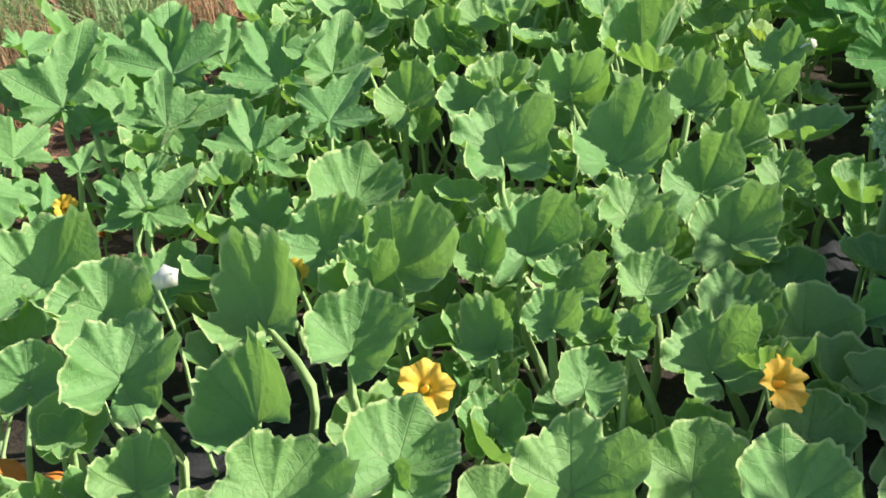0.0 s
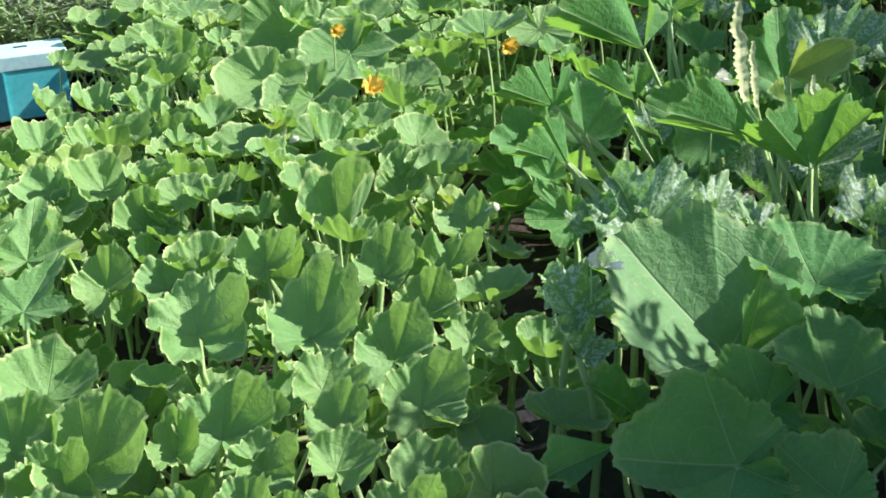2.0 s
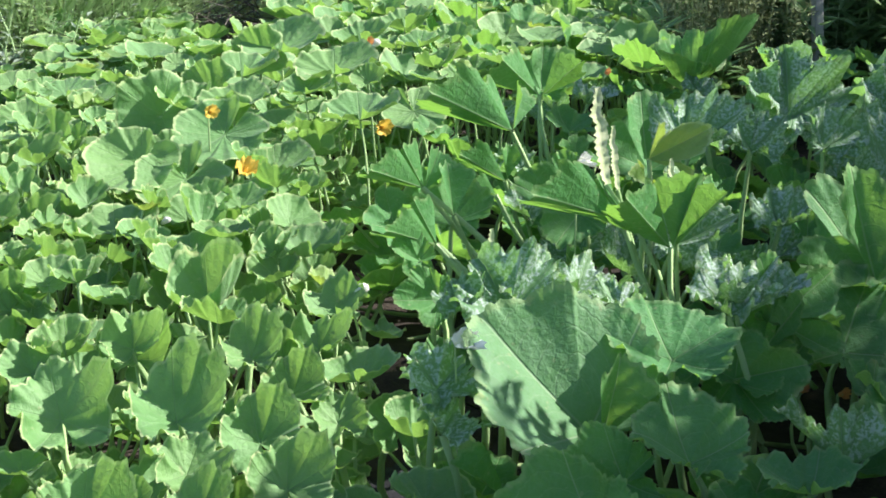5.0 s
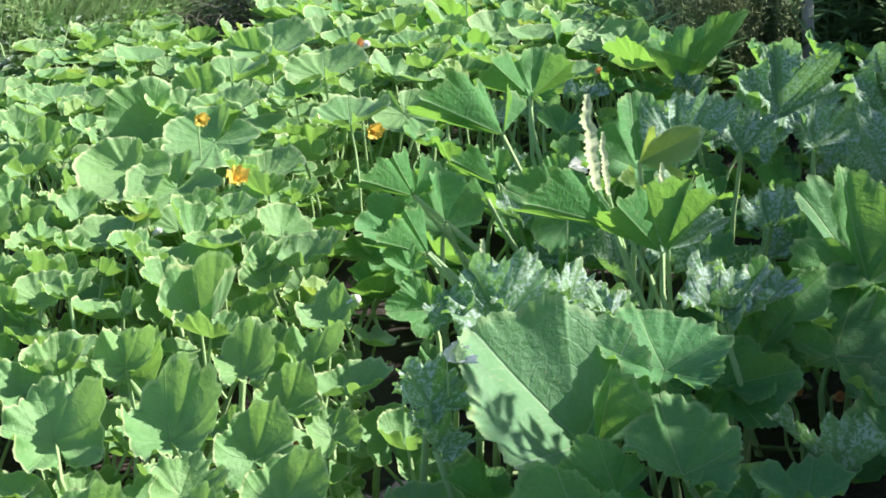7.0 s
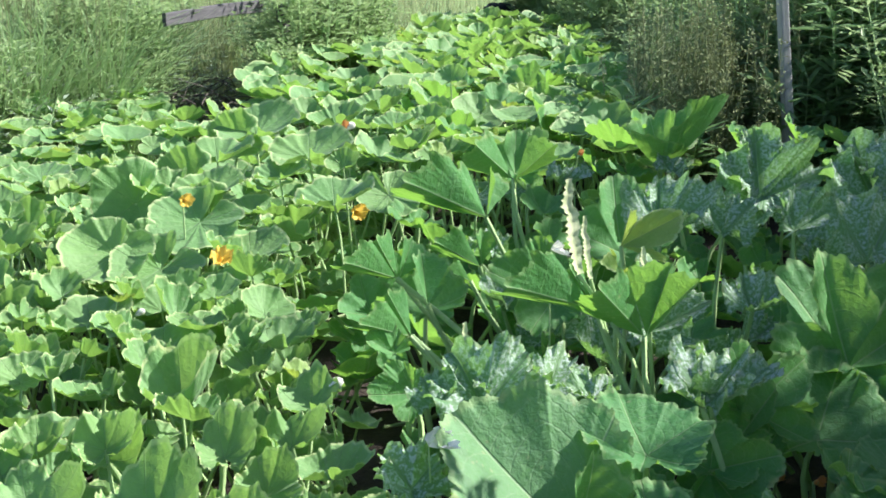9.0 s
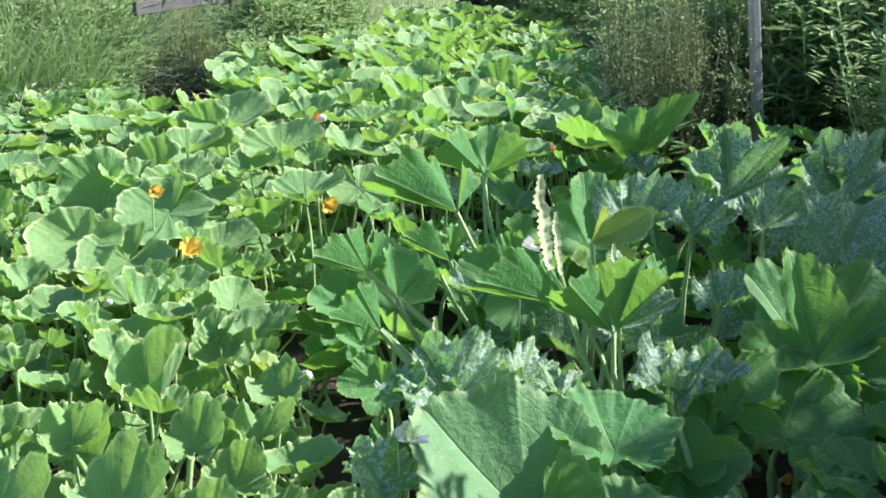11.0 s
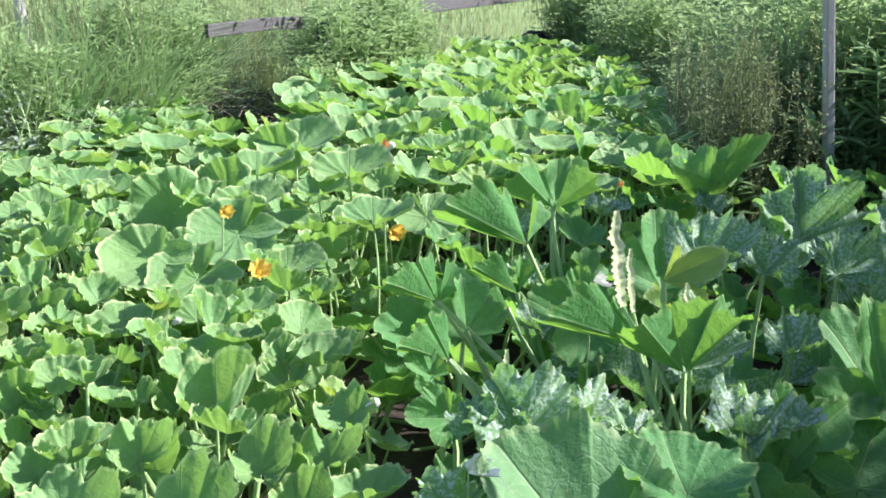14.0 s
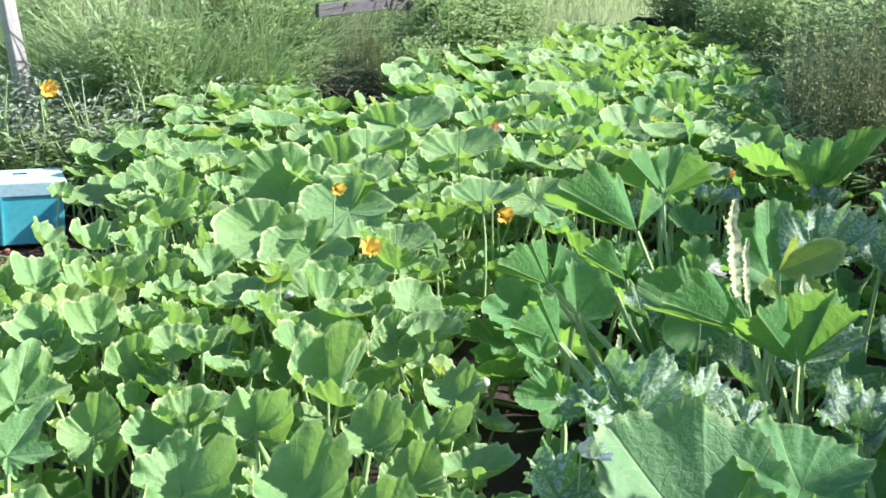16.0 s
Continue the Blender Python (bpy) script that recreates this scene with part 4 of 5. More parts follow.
flower("pale", -0.82, 2.78, 0.3, 0.060, 60, 30, 1)
flower("pumpkin", 0.88, 4.08, 0.57, 0.083, 35, 25, 1)
flower("pumpkin", 1.54, 4.78, 0.53, 0.078, 80, 20, 1)
flower("pumpkin", 0.84, 4.55, 0.70, 0.058, 75, 15, 1)
flower("pumpkin", -0.43, 7.69, 0.66, 0.120, 75, 40, 1)
flower("zucchini", 2.14, 2.49, 0.22, 0.053, 60, 0, 2, "withered orange flower")
flower("zucchini", 2.06, 2.54, 0.22, 0.044, 40, 0, 2, "withered orange flower")
flower("zucchini", 2.7, 5.13, 0.6, 0.055, 70, 0, 2, "withered orange flower")
flower("zucchini", 1.35, 1.86, 0.36, 0.07, 75, -20, 1, "open orange flower half hidden under leaves")
flower("pumpkin", 0.74, 2.56, 0.34, 0.030, 60, 0, 2, "withered orange flower")
flower("pale", -0.76, 2.86, 0.18, 0.041, 40, 0, 2, "withered orange flower")
flower("pumpkin", -0.42, 1.99, 0.49, 0.085, 55, 40, 3, "closed whitish flower")
flower("pumpkin", 0.98, 3.0, 0.49, 0.06, 60, 60, 3, "closed whitish flower")
flower("pumpkin", 0.58, 3.92, 0.48, 0.043, 60, 60, 3, "closed whitish flower")
flower("pumpkin", 1.77, 5.77, 0.7, 0.073, 60, 60, 3, "closed whitish flower")
flower("pumpkin", 1.75, 5.69, 0.72, 0.067, 50, 0, 2, "withered orange flower")

DRY = [leaf_mesh("dry_tip", 95, MAT_WHITE, 0.4, 0.03, 23, 0.9, 0.12, 0.5)]


def dry_tip(kind, x, y, z, size, rx, ry, rz):
    """A shrivelled leaf tip, white to paint in the sunlight on it."""
    plant = plant_at(kind, x, y)
    part("dry_leaf", DRY[0], plant, Matrix.Translation(-plant.location) @ pose(x, y, z, rx, ry, rz) @ Matrix.Diagonal((size, size, size, 1)), "shrivelled leaf tip, white standing in for sunlight on it")
    add_stalk(plant, Vector((x, y, z)), Vector((x + 0.03, y + 0.06, 0.0)), 0.003)


dry_tip("zucchini", 1.035, 2.3, 0.6, 0.085, 55, 15, 35)


def sunlit_edge(kind, x, y, z, length, width, lean, foot):
    """A narrow folded leaf standing on edge, its pale colour painting in sunlight, its crinkled rim up."""
    rng = random.Random(int(1000 * x + 77 * y))
    verts, faces, n = [], [], 48
    for i in range(n + 1):
        t = i / n
        w = width * (0.3 + 0.7 * math.sin(math.pi * (0.1 + 0.8 * t)))
        mid = 0.35 * width * noise.noise((7 * t, x, 0.0)) + 0.02 * length * math.sin(5 * t)
        bow = 0.12 * length * math.sin(2.2 * t)
        for k in (-1, -0.4, 0.3, 1):
            edge = w * (0.5 + 0.25 * noise.noise((9 * t, k, y)) + (0.6 if k < 0 else 0.2) * saw(15 * t + 0.4 * k) * rng.uniform(0.5, 1.0))
            verts.append((mid + edge * k, bow - 0.3 * w * abs(k) + 0.1 * width * noise.noise((14 * t, 3 * k, 5.0)), t * length))
    for i in range(n):
        for k in range(3):
            a = 4 * i + k
            faces.append((a, a + 1, a + 5, a + 4))
    plant = plant_at(kind, x, y)
    part("folded_leaf", mesh_of("folded_leaf", verts, faces, MAT_SUN_EDGE), plant, Matrix.Translation(-plant.location) @ pose(x, y, z, 0, lean, 20), "folded leaf with a crinkled edge coloured pale as if sunlit")
    add_stalk(plant, Vector((x, y, z)), Vector((foot[0], foot[1], 0.0)), 0.009)


sunlit_edge("zucchini", 1.70, 2.98, 0.715, 0.265, 0.036, 0, (2.0, 2.96))
sunlit_edge("zucchini", 1.745, 3.0, 0.69, 0.178, 0.02, 1, (2.0, 2.96))
sunlit_edge("zucchini", 1.30, 2.75, 0.515, 0.185, 0.018, 0, (1.33, 2.75))
sunlit_edge("zucchini", 3.04, 7.93, 0.5, 0.2, 0.045, 4, (3.06, 7.95))
sunlit_edge("zucchini", 1.94, 3.02, 0.61, 0.145, 0.02, -4, (1.93, 3.04))
dry_tip("zucchini", 1.715, 3.2, 0.73, 0.07, 80, 20, 60)


BARE = ((-0.1, 6.5, 0.3), (-0.3, 6.2, 0.2), (-0.21, 2.05, 0.2), (-0.39, 1.91, 0.18), (-0.76, 1.99, 0.12), (-0.66, 1.94, 0.08), (-0.16, 2.19, 0.1), (0.95, 2.43, 0.09), (0.87, 2.04, 0.13), (0.94, 2.22, 0.12), (1.21, 3.5, 0.1), (1.08, 2.92, 0.1), (0.16, 3.19, 0.05), (0.01, 3.29, 0.11), (0.04, 3.02, 0.08), (0.68, 1.66, 0.1), (-0.45, 2.31, 0.06), (1.5, 8.66, 0.3), (1.55, 9.46, 0.4), (1.75, 10.1, 0.4), (1.5, 8.15, 0.2), (0.02, 2.73, 0.1), (-0.0, 2.84, 0.07), (-0.23, 1.83, 0.12), (-0.15, 1.87, 0.1), (-0.35, 1.74, 0.1), (-0.67, 1.79, 0.1))          # spots where dark soil and plastic lie open


# ---- the rest of the foliage, filling the beds ----
def free(x, y, size, share):
    return all((x - a) ** 2 + (y - b) ** 2 > (share * (size + s)) ** 2 for a, b, _, s in TAKEN)


def fill(kind, inside, height, sizes, count, share, tilt, seed, shapes=None, x0=-1.6, x1=5.5, y0=1.0, y1=13.0, low=0.0, radius=0.0065):
    """Scatters leaves inside a stretch of the bed, none too near to another; they lean to the light and the open side."""
    rng = random.Random(seed)
    made = 0
    for _ in range(count * 12):
        if made >= count:
            break
        x, y = rng.uniform(x0, x1), rng.uniform(y0, y1)
        if not inside(x, y):
            continue
        size = rng.uniform(*sizes)
        if not free(x, y, size, share) or any((x - a) ** 2 + (y - c) ** 2 < r * r for a, c, r in BARE):
            continue
        z = height(x, y) * rng.uniform(0.86, 1.08) - low * rng.random()
        t = rng.uniform(*tilt)
        az = rng.gauss(-30, 50)                       # the way the upper side leans
        m = Matrix.Rotation(radians(az), 3, "Z") @ Matrix.Rotation(radians(t), 3, "Y") @ Matrix.Rotation(radians(rng.uniform(0, 360)), 3, "Z")
        e = m.to_euler()
        flat = kind == "pumpkin" and y > (4.7 if x > 0.5 else 5.4) and shapes is None
        if kind == "pumpkin" and shapes is None:
            use = PUMPKIN_MID if y < 5.0 else PUMPKIN_FAR
        else:
            use = shapes
        add_leaf(kind, x, y, z, size, *(math.degrees(a) for a in e), rng.choice((1, 4, 4, 5, 5, 8, 8, 9)) if flat else rng.choice((0, 1, 2, 3, 5, 7)), shapes=use, radius=radius)
        made += 1


def left_edge(y):
    if y < 2.3:
        return -1.0
    if 4.9 < y < 5.9:
        return 0.0
    return -0.75 + 0.2 * (y - 2.3) if y < 5 else -0.28


def right_edge(y):
    return 0.9 + 0.1 * (y - 2.2) if y < 4.2 else 1.1 + 0.48 * (y - 4.2)


def in_pumpkin(x, y):
    if y > 7.2 + 2.0 * max(x + 0.2, 0) or y > 9.3 or (x > 1.3 and y > 7.8):
        return False
    return left_edge(y) < x < min(right_edge(y), 2.6)


def in_pale(x, y):
    return -1.5 < x < -0.05 and 2.35 < y < 3.9


def in_zucchini(x, y):
    return max(right_edge(y) + 0.1, 1.05 if y > 2.5 else 0.9) < x < 4.1 and 1.2 < y < 5.3


def along(v, points):
    """The value at v on a line through (v, value) points."""
    for (a, p), (c, q) in zip(points, points[1:]):
        if v <= c:
            return p + (q - p) * max(0.0, v - a) / (c - a)
    return points[-1][1]


def in_far(x, y):
    near = max(right_edge(y) - 0.4, 1.75) if y < 8.0 else along(y, ((8.0, 1.65), (9.6, 2.05), (10.6, 2.45), (11.3, 2.95), (12.8, 4.4), (13.9, 5.8)))
    return 5.0 < y < 13.3 and near < x < along(y, ((5.0, 3.3), (5.5, 3.5), (7.3, 4.15), (10.5, 5.35), (13.9, 5.95)))


def pumpkin_height(x, y):
    h = 0.37 + 0.03 * min(y, 4.5)
    if y > 4:
        h += 0.10 * math.exp(-((x - 1.5) ** 2) / 1.2) * min(1, (y - 4) / 1.0) * max(0.0, min(1.0, 7.0 - y))
    if 4.3 < y < 6.9 and x > 0.3:
        h -= 0.10
    return h - (0.08 if x < 0.2 and y > 4.2 else 0.0)


fill("pumpkin", lambda x, y: in_pumpkin(x, y) and y > 4.4 and x > 0.35, pumpkin_height, (0.2, 0.34), 200, 0.24, (0, 16), 21)
fill("pumpkin", lambda x, y: in_pumpkin(x, y) and y > 3.3, pumpkin_height, (0.12, 0.21), 480, 0.23, (4, 32), 1)
fill("pumpkin", lambda x, y: in_pumpkin(x, y) and y < 3.3, lambda x, y: 0.8 * pumpkin_height(x, y), (0.11, 0.18), 170, 0.25, (0, 26), 11)
fill("pumpkin", lambda x, y: in_pumpkin(x, y) and y > 3.0, lambda x, y: 0.84 * pumpkin_height(x, y), (0.13, 0.21), 440, 0.16, (0, 26), 15)
fill("pumpkin", in_pumpkin, lambda x, y: 0.62 * pumpkin_height(x, y), (0.13, 0.2), 420, 0.15, (0, 32), 2, shapes=COARSE["pumpkin"])
fill("pumpkin", lambda x, y: in_pumpkin(x - 0.14, y), lambda x, y: 0.38 * pumpkin_height(x, y), (0.14, 0.22), 280, 0.12, (0, 30), 12, shapes=COARSE["pumpkin"])
fill("pumpkin", lambda x, y: in_pumpkin(x, y) and y > 3.2, pumpkin_height, (0.10, 0.15), 60, 0.18, (10, 40), 3, shapes=YOUNG)
fill("pumpkin", lambda x, y: in_pumpkin(x, y) and y > 4.2 and x < 0.9, lambda x, y: 1.04 * pumpkin_height(x, y), (0.11, 0.17), 70, 0.15, (10, 40), 33, shapes=YOUNG)
fill("pale", in_pale, lambda x, y: 0.40, (0.24, 0.34), 70, 0.17, (25, 65), 4)
fill("pale", in_pale, lambda x, y: 0.24, (0.22, 0.3), 150, 0.12, (10, 55), 14, shapes=COARSE["pale"])
fill("zucchini", in_zucchini, lambda x, y: 0.32 + 0.2 * max(0.0, min(1.0, y - 3.8)), (0.22, 0.32), 120, 0.22, (5, 45), 5, radius=0.009)
fill("silver", lambda x, y: in_zucchini(x, y) and x > 1.5, lambda x, y: 0.34 + 0.2 * max(0.0, min(1.0, y - 3.8)), (0.18, 0.26), 90, 0.22, (5, 45), 6, radius=0.009)
fill("zucchini", in_zucchini, lambda x, y: 0.2, (0.24, 0.34), 190, 0.13, (0, 30), 7, shapes=COARSE["zucchini"], radius=0.009)
fill("zucchini", lambda x, y: in_far(x, y) and y < 8.5, lambda x, y: 0.53, (0.26, 0.4), 90, 0.22, (5, 45), 8, radius=0.009)
fill("pumpkin", in_far, lambda x, y: 0.57, (0.2, 0.36), 330, 0.20, (0, 26), 9)
fill("pumpkin", in_far, lambda x, y: 0.42, (0.15, 0.25), 240, 0.15, (0, 35), 19, shapes=COARSE["pumpkin"])
fill("pumpkin", in_far, lambda x, y: 0.6, (0.10, 0.16), 60, 0.18, (10, 40), 10, shapes=YOUNG)


# ---- fence ----
def fence_post(x, y, w, h, lean_x=0, lean_y=0, turn=38, label="weathered grey wooden fence post"):
    ob = bm_part("fence_post", box_bm(w, w, h, 0.008, None, Matrix.Translation((0, 0, h / 2))), MAT_STAKE if h > 1.2 else MAT_WOOD)
    ob.matrix_basis = pose(x, y, -0.05, lean_x, lean_y, turn)
    return tagged(ob, label, "fence post", "posts of the fence")


def fence_rail(a, b, w=0.14, d=0.035, label="weathered grey plank rail nailed to the fence posts"):
    a, b = Vector(a), Vector(b)
    n, bm = 8, bmesh.new()
    length = (b - a).length
    rows = []
    for i in range(n + 1):
        x = length * (i / n - 0.5)
        up = 0.012 * noise.noise((x * 1.7, a.x, 0))
        c = 0.006
        ring = ((-d / 2, -w / 2 + c), (-d / 2 + c, -w / 2), (d / 2 - c, -w / 2), (d / 2, -w / 2 + c), (d / 2, w / 2 - c), (d / 2 - c, w / 2), (-d / 2 + c, w / 2), (-d / 2, w / 2 - c))
        rows.append([bm.verts.new((x, q, z + up)) for q, z in ring])
    for p, q in zip(rows, rows[1:]):
        for k in range(8):
            bm.faces.new((p[k], q[k], q[(k + 1) % 8], p[(k + 1) % 8]))
    bm.faces.new(rows[0])
    bm.faces.new(rows[-1][::-1])
    ob = bm_part("fence_rail", bm, MAT_WOOD)
    ob.matrix_basis = Matrix.Translation((a + b) / 2) @ (b - a).to_track_quat("X", "Z").to_matrix().to_4x4()
    return tagged(ob, label, "fence rail", "rails of the fence")


fence_post(-0.56, 8.75, 0.085, 1.5, 0, -9)
fence_post(0.15, 10.5, 0.07, 1.25, 0, -3)
fence_post(3.2, 12.0, 0.09, 1.0)
fence_post(2.51, 10.55, 0.08, 1.05)
fence_post(3.00, 11.14, 0.09, 1.08)
fence_post(8.37, 17.70, 0.09, 1.08)
fence_rail((1.42, 9.6, 1.0), (2.33, 10.5, 1.0), 0.1)
fence_rail((2.92, 11.04, 1.02), (8.27, 17.6, 1.02))
stake = fence_post(4.26, 5.72, 0.05, 2.0, 0, -5, 0, "tall pale grey wooden stake among weeds")


# ---- teal box ----
def teal_box():
    ob = new("teal_box")
    tagged(ob, "teal painted wooden box on mulch, its lid coloured as sunlit", "box")
    w, d, h, t = 0.40, 0.30, 0.25, 0.015
    bm_part("front", box_bm(w, t, h, 0.003), MAT_TEAL, ob, m=pose(0, -d / 2, h / 2))
    bm_part("back", box_bm(w, t, h, 0.003), MAT_TEAL, ob, m=pose(0, d / 2, h / 2))
    bm_part("side", box_bm(t, d - t - 0.004, h, 0.003), MAT_TEAL, ob, m=pose(-w / 2 + t / 2, 0, h / 2))
    bm_part("side", box_bm(t, d - t - 0.004, h, 0.003), MAT_TEAL, ob, m=pose(w / 2 - t / 2, 0, h / 2))
    bm_part("bottom", box_bm(w - 2 * t - 0.004, d - t - 0.004, t, 0.002), MAT_TEAL, ob, m=pose(0, 0, t))
    bm_part("corner_strip", box_bm(0.012, 0.012, h, 0.002), MAT_TEAL, ob, m=pose(-0.11, -d / 2 - 0.0145, h / 2))
    lid = bm_part("lid", box_bm(w + 0.03, d + 0.03, 0.075, 0.006), MAT_TEAL_SUNLIT, ob, "lid with sunlight painted into its paler teal", m=pose(0.005, 0.0, h + 0.042, 1.2, 0, 0))
    bm_part("hand_hole", box_bm(0.07, 0.025, 0.004, 0.001), MAT_BLACK, lid, m=pose(0.0, 0.05, 0.0395))
    return ob


box = teal_box()
box.matrix_basis = pose(-0.5, 6.80, 0.0, 0, 0, 9)


# ---- weeds, grass and the far side ----
def blades(rng, n, spread, height, width, droop):
    verts, faces = [], []
    for _ in range(n):
        a, rr = rng.uniform(0, 6.28), spread * math.sqrt(rng.random())
        x, y = rr * math.cos(a), rr * math.sin(a)
        h, b = height * rng.uniform(0.5, 1.1), rng.uniform(0, 6.28)
        dx, dy = math.cos(b), math.sin(b)
        w, dr = width * rng.uniform(0.6, 1.2), droop * rng.uniform(0.2, 1.3)
        k = len(verts)
        for t in (0.0, 0.4, 0.75, 1.0):
            ox, oz = h * dr * t ** 2.2, h * (t - 0.35 * dr * t ** 3)
            ww = w * (1 - 0.92 * t ** 1.5)
            for s in (-1, 1):
                verts.append((x + dx * ox - dy * s * ww, y + dy * ox + dx * s * ww, oz))
        for i in range(3):
            faces.append((k + 2 * i, k + 2 * i + 1, k + 2 * i + 3, k + 2 * i + 2))
    return verts, faces


def blade_leaf(verts, faces, p, way, length, width, up=Vector((0, 0, 1))):
    """A small folded lance-shaped leaf."""
    way = way.normalized()
    s = way.cross(up)
    s = s.normalized() if s.length > 0.01 else Vector((1, 0, 0))
    n = s.cross(way)
    k = len(verts)
    mid = p + way * length * 0.45 + n * (width * 0.4 - 0.04 * length)
    verts += [p, mid + s * width, p + way * length - n * length * 0.14, mid - s * width]
    faces += [(k, k + 2, k + 1), (k, k + 3, k + 2)]


def bush_meshes(seed, stems, height, spread, leaf_len, leaf_w, per_stem, leaf_mat, top_only=False):
    rng = random.Random(seed)
    sv, sf, lv, lf = [], [], [], []
    for _ in range(stems):
        a, rr = rng.uniform(0, 6.28), spread * math.sqrt(rng.random())
        base = Vector((rr * math.cos(a) * 0.5, rr * math.sin(a) * 0.5, 0))
        h = height * rng.uniform(0.6, 1.1)
        top = Vector((rr * math.cos(a) + rng.uniform(-0.25, 0.25), rr * math.sin(a) + rng.uniform(-0.25, 0.25), h))
        pts = [base.lerp(top, t) + Vector((0.05 * math.sin(3 * t + a), 0.05 * math.sin(2 * t), 0)) * t for t in (0, 0.35, 0.7, 1)]
        v, f = tube(pts, [0.006, 0.005, 0.004, 0.002], 4)
        k = len(sv)
        sv += v
        sf += [tuple(i + k for i in q) for q in f]
        for j in range(per_stem):
            t = rng.uniform(0.45 if top_only else 0.12, 1.0)
            p = base.lerp(top, t) + Vector((0.05 * math.sin(3 * t + a), 0.05 * math.sin(2 * t), 0)) * t
            b = rng.uniform(0, 6.28)
            out = Vector((math.cos(b), math.sin(b), rng.uniform(-0.1, 0.9)))
            if not top_only:
                p = p + Vector((out.x, out.y, 0)) * rng.uniform(0, 0.12)
            blade_leaf(lv, lf, p, out, leaf_len * rng.uniform(0.6, 1.2), leaf_w * rng.uniform(0.7, 1.2))
    return mesh_of("stems", sv, sf, MAT_STALK), mesh_of("foliage", lv, lf, leaf_mat, False)


RW = random.Random(21)
CLUMPS = [mesh_of("grass_clump", *blades(random.Random(100 + i), 170, 0.28, 1.3, 0.011, 0.9), MAT_GRASS, False) for i in range(4)]
HAYS = [mesh_of("dry_grass_clump", *blades(random.Random(110 + i), 180, 0.27, 1.25, 0.0045, 0.4), MAT_HAY, False) for i in range(3)]
DRIES = [mesh_of("dry_weed_clump", *blades(random.Random(115 + i), 90, 0.3, 1.0, 0.006, 0.6), MAT_DRY, False) for i in range(2)]
BUSHES = [bush_meshes(120 + i, 18, 1.2, 0.30, 0.085, 0.016, 100, MAT_WEED) for i in range(4)]
GREYS = [bush_meshes(130 + i, 12, 0.6, 0.26, 0.05, 0.012, 50, MAT_WEED_DARK) for i in range(2)]
WILLOWS = [bush_meshes(140 + i, 5, 1.15, 0.24, 0.23, 0.022, 30, MAT_WILLOW, True) for i in range(3)]
LOWS = [bush_meshes(150 + i, 14, 0.3, 0.22, 0.06, 0.016, 30, MAT_WEED) for i in range(3)]


def plume_mesh(seed):
    """A few thin straw stalks, each with a feathery seed head."""
    rng = random.Random(seed)
    verts, faces = [], []
    for _ in range(9):
        a, rr = rng.uniform(0, 6.28), 0.2 * math.sqrt(rng.random())
        base = Vector((rr * math.cos(a), rr * math.sin(a), 0))
        top = base + Vector((rng.uniform(-0.2, 0.2), rng.uniform(-0.2, 0.2), rng.uniform(1.05, 1.4)))
        v, f = tube([base, base.lerp(top, 0.5), top], [0.003, 0.0025, 0.0015], 4)
        k = len(verts)
        verts += v
        faces += [tuple(i + k for i in q) for q in f]
        for j in range(16):
            p = base.lerp(top, rng.uniform(0.84, 1.0))
            blade_leaf(verts, faces, p, Vector((rng.uniform(-0.5, 0.5), rng.uniform(-0.5, 0.5), 1.0)), rng.uniform(0.03, 0.06), 0.004)
    return mesh_of("seed_head", verts, faces, MAT_SEED, False)


PLUMES = [plume_mesh(160 + i) for i in range(3)]


def clump(x, y, s, shapes, name, label):
    ob = new(name)
    tagged(part("foliage", RW.choice(shapes), ob), kind="stuff")
    if s > 0.7 and RW.random() < 0.6:
        tagged(part("seed_head", RW.choice(PLUMES), ob, None, "straw-coloured feathery seed heads"), kind="stuff")
    ob.matrix_basis = pose(x, y, ground_height(x, y) - 0.01, 0, 0, RW.uniform(0, 360)) @ Matrix.Diagonal((s * 1.05, s * 1.05, s * RW.uniform(0.85, 1.1), 1))
    return tagged(ob, label, "grass", name + "s round the bed")


def bush(x, y, s, shapes, name, label):
    ob = new(name)
    ob.matrix_basis = pose(x, y, ground_height(x, y) - 0.01, 0, 0, RW.uniform(0, 360)) @ Matrix.Diagonal((s, s, s * RW.uniform(0.85, 1.1), 1))
    stems, leaves = RW.choice(shapes)
    tagged(part("stem", stems, ob), kind="stuff")
    tagged(part("foliage", leaves, ob), kind="stuff")
    return tagged(ob, label, "weed", name + "s round the bed")


def dock_meshes(seed):
    rng = random.Random(seed)
    sv, sf, lv, lf = [], [], [], []
    for _ in range(14):
        a, rr = rng.uniform(0, 6.28), 0.22 * math.sqrt(rng.random())
        base, h = Vector((rr * math.cos(a), rr * math.sin(a), 0)), rng.uniform(0.75, 1.25)
        top = base + Vector((rng.uniform(-0.12, 0.12), rng.uniform(-0.12, 0.12), h))
        v, f = tube([base, base.lerp(top, 0.5), top], [0.004, 0.003, 0.002], 4)
        k = len(sv)
        sv += v
        sf += [tuple(i + k for i in q) for q in f]
        for j in range(110):
            p = base.lerp(top, rng.uniform(0.2, 1)) + Vector((rng.gauss(0, 0.016), rng.gauss(0, 0.016), 0))
            blade_leaf(lv, lf, p, Vector((rng.uniform(-1, 1), rng.uniform(-1, 1), rng.uniform(-0.4, 1))), rng.uniform(0.014, 0.032), 0.006)
    return mesh_of("stems", sv, sf, MAT_SEED), mesh_of("seed_head", lv, lf, MAT_SEED, False)


DOCKS = [dock_meshes(160 + i) for i in range(3)]


def fence_y(x):
    return 9.3 + 0.82 * x


GRASS_LABEL = "tall green grass clump with arching blades by the fence"
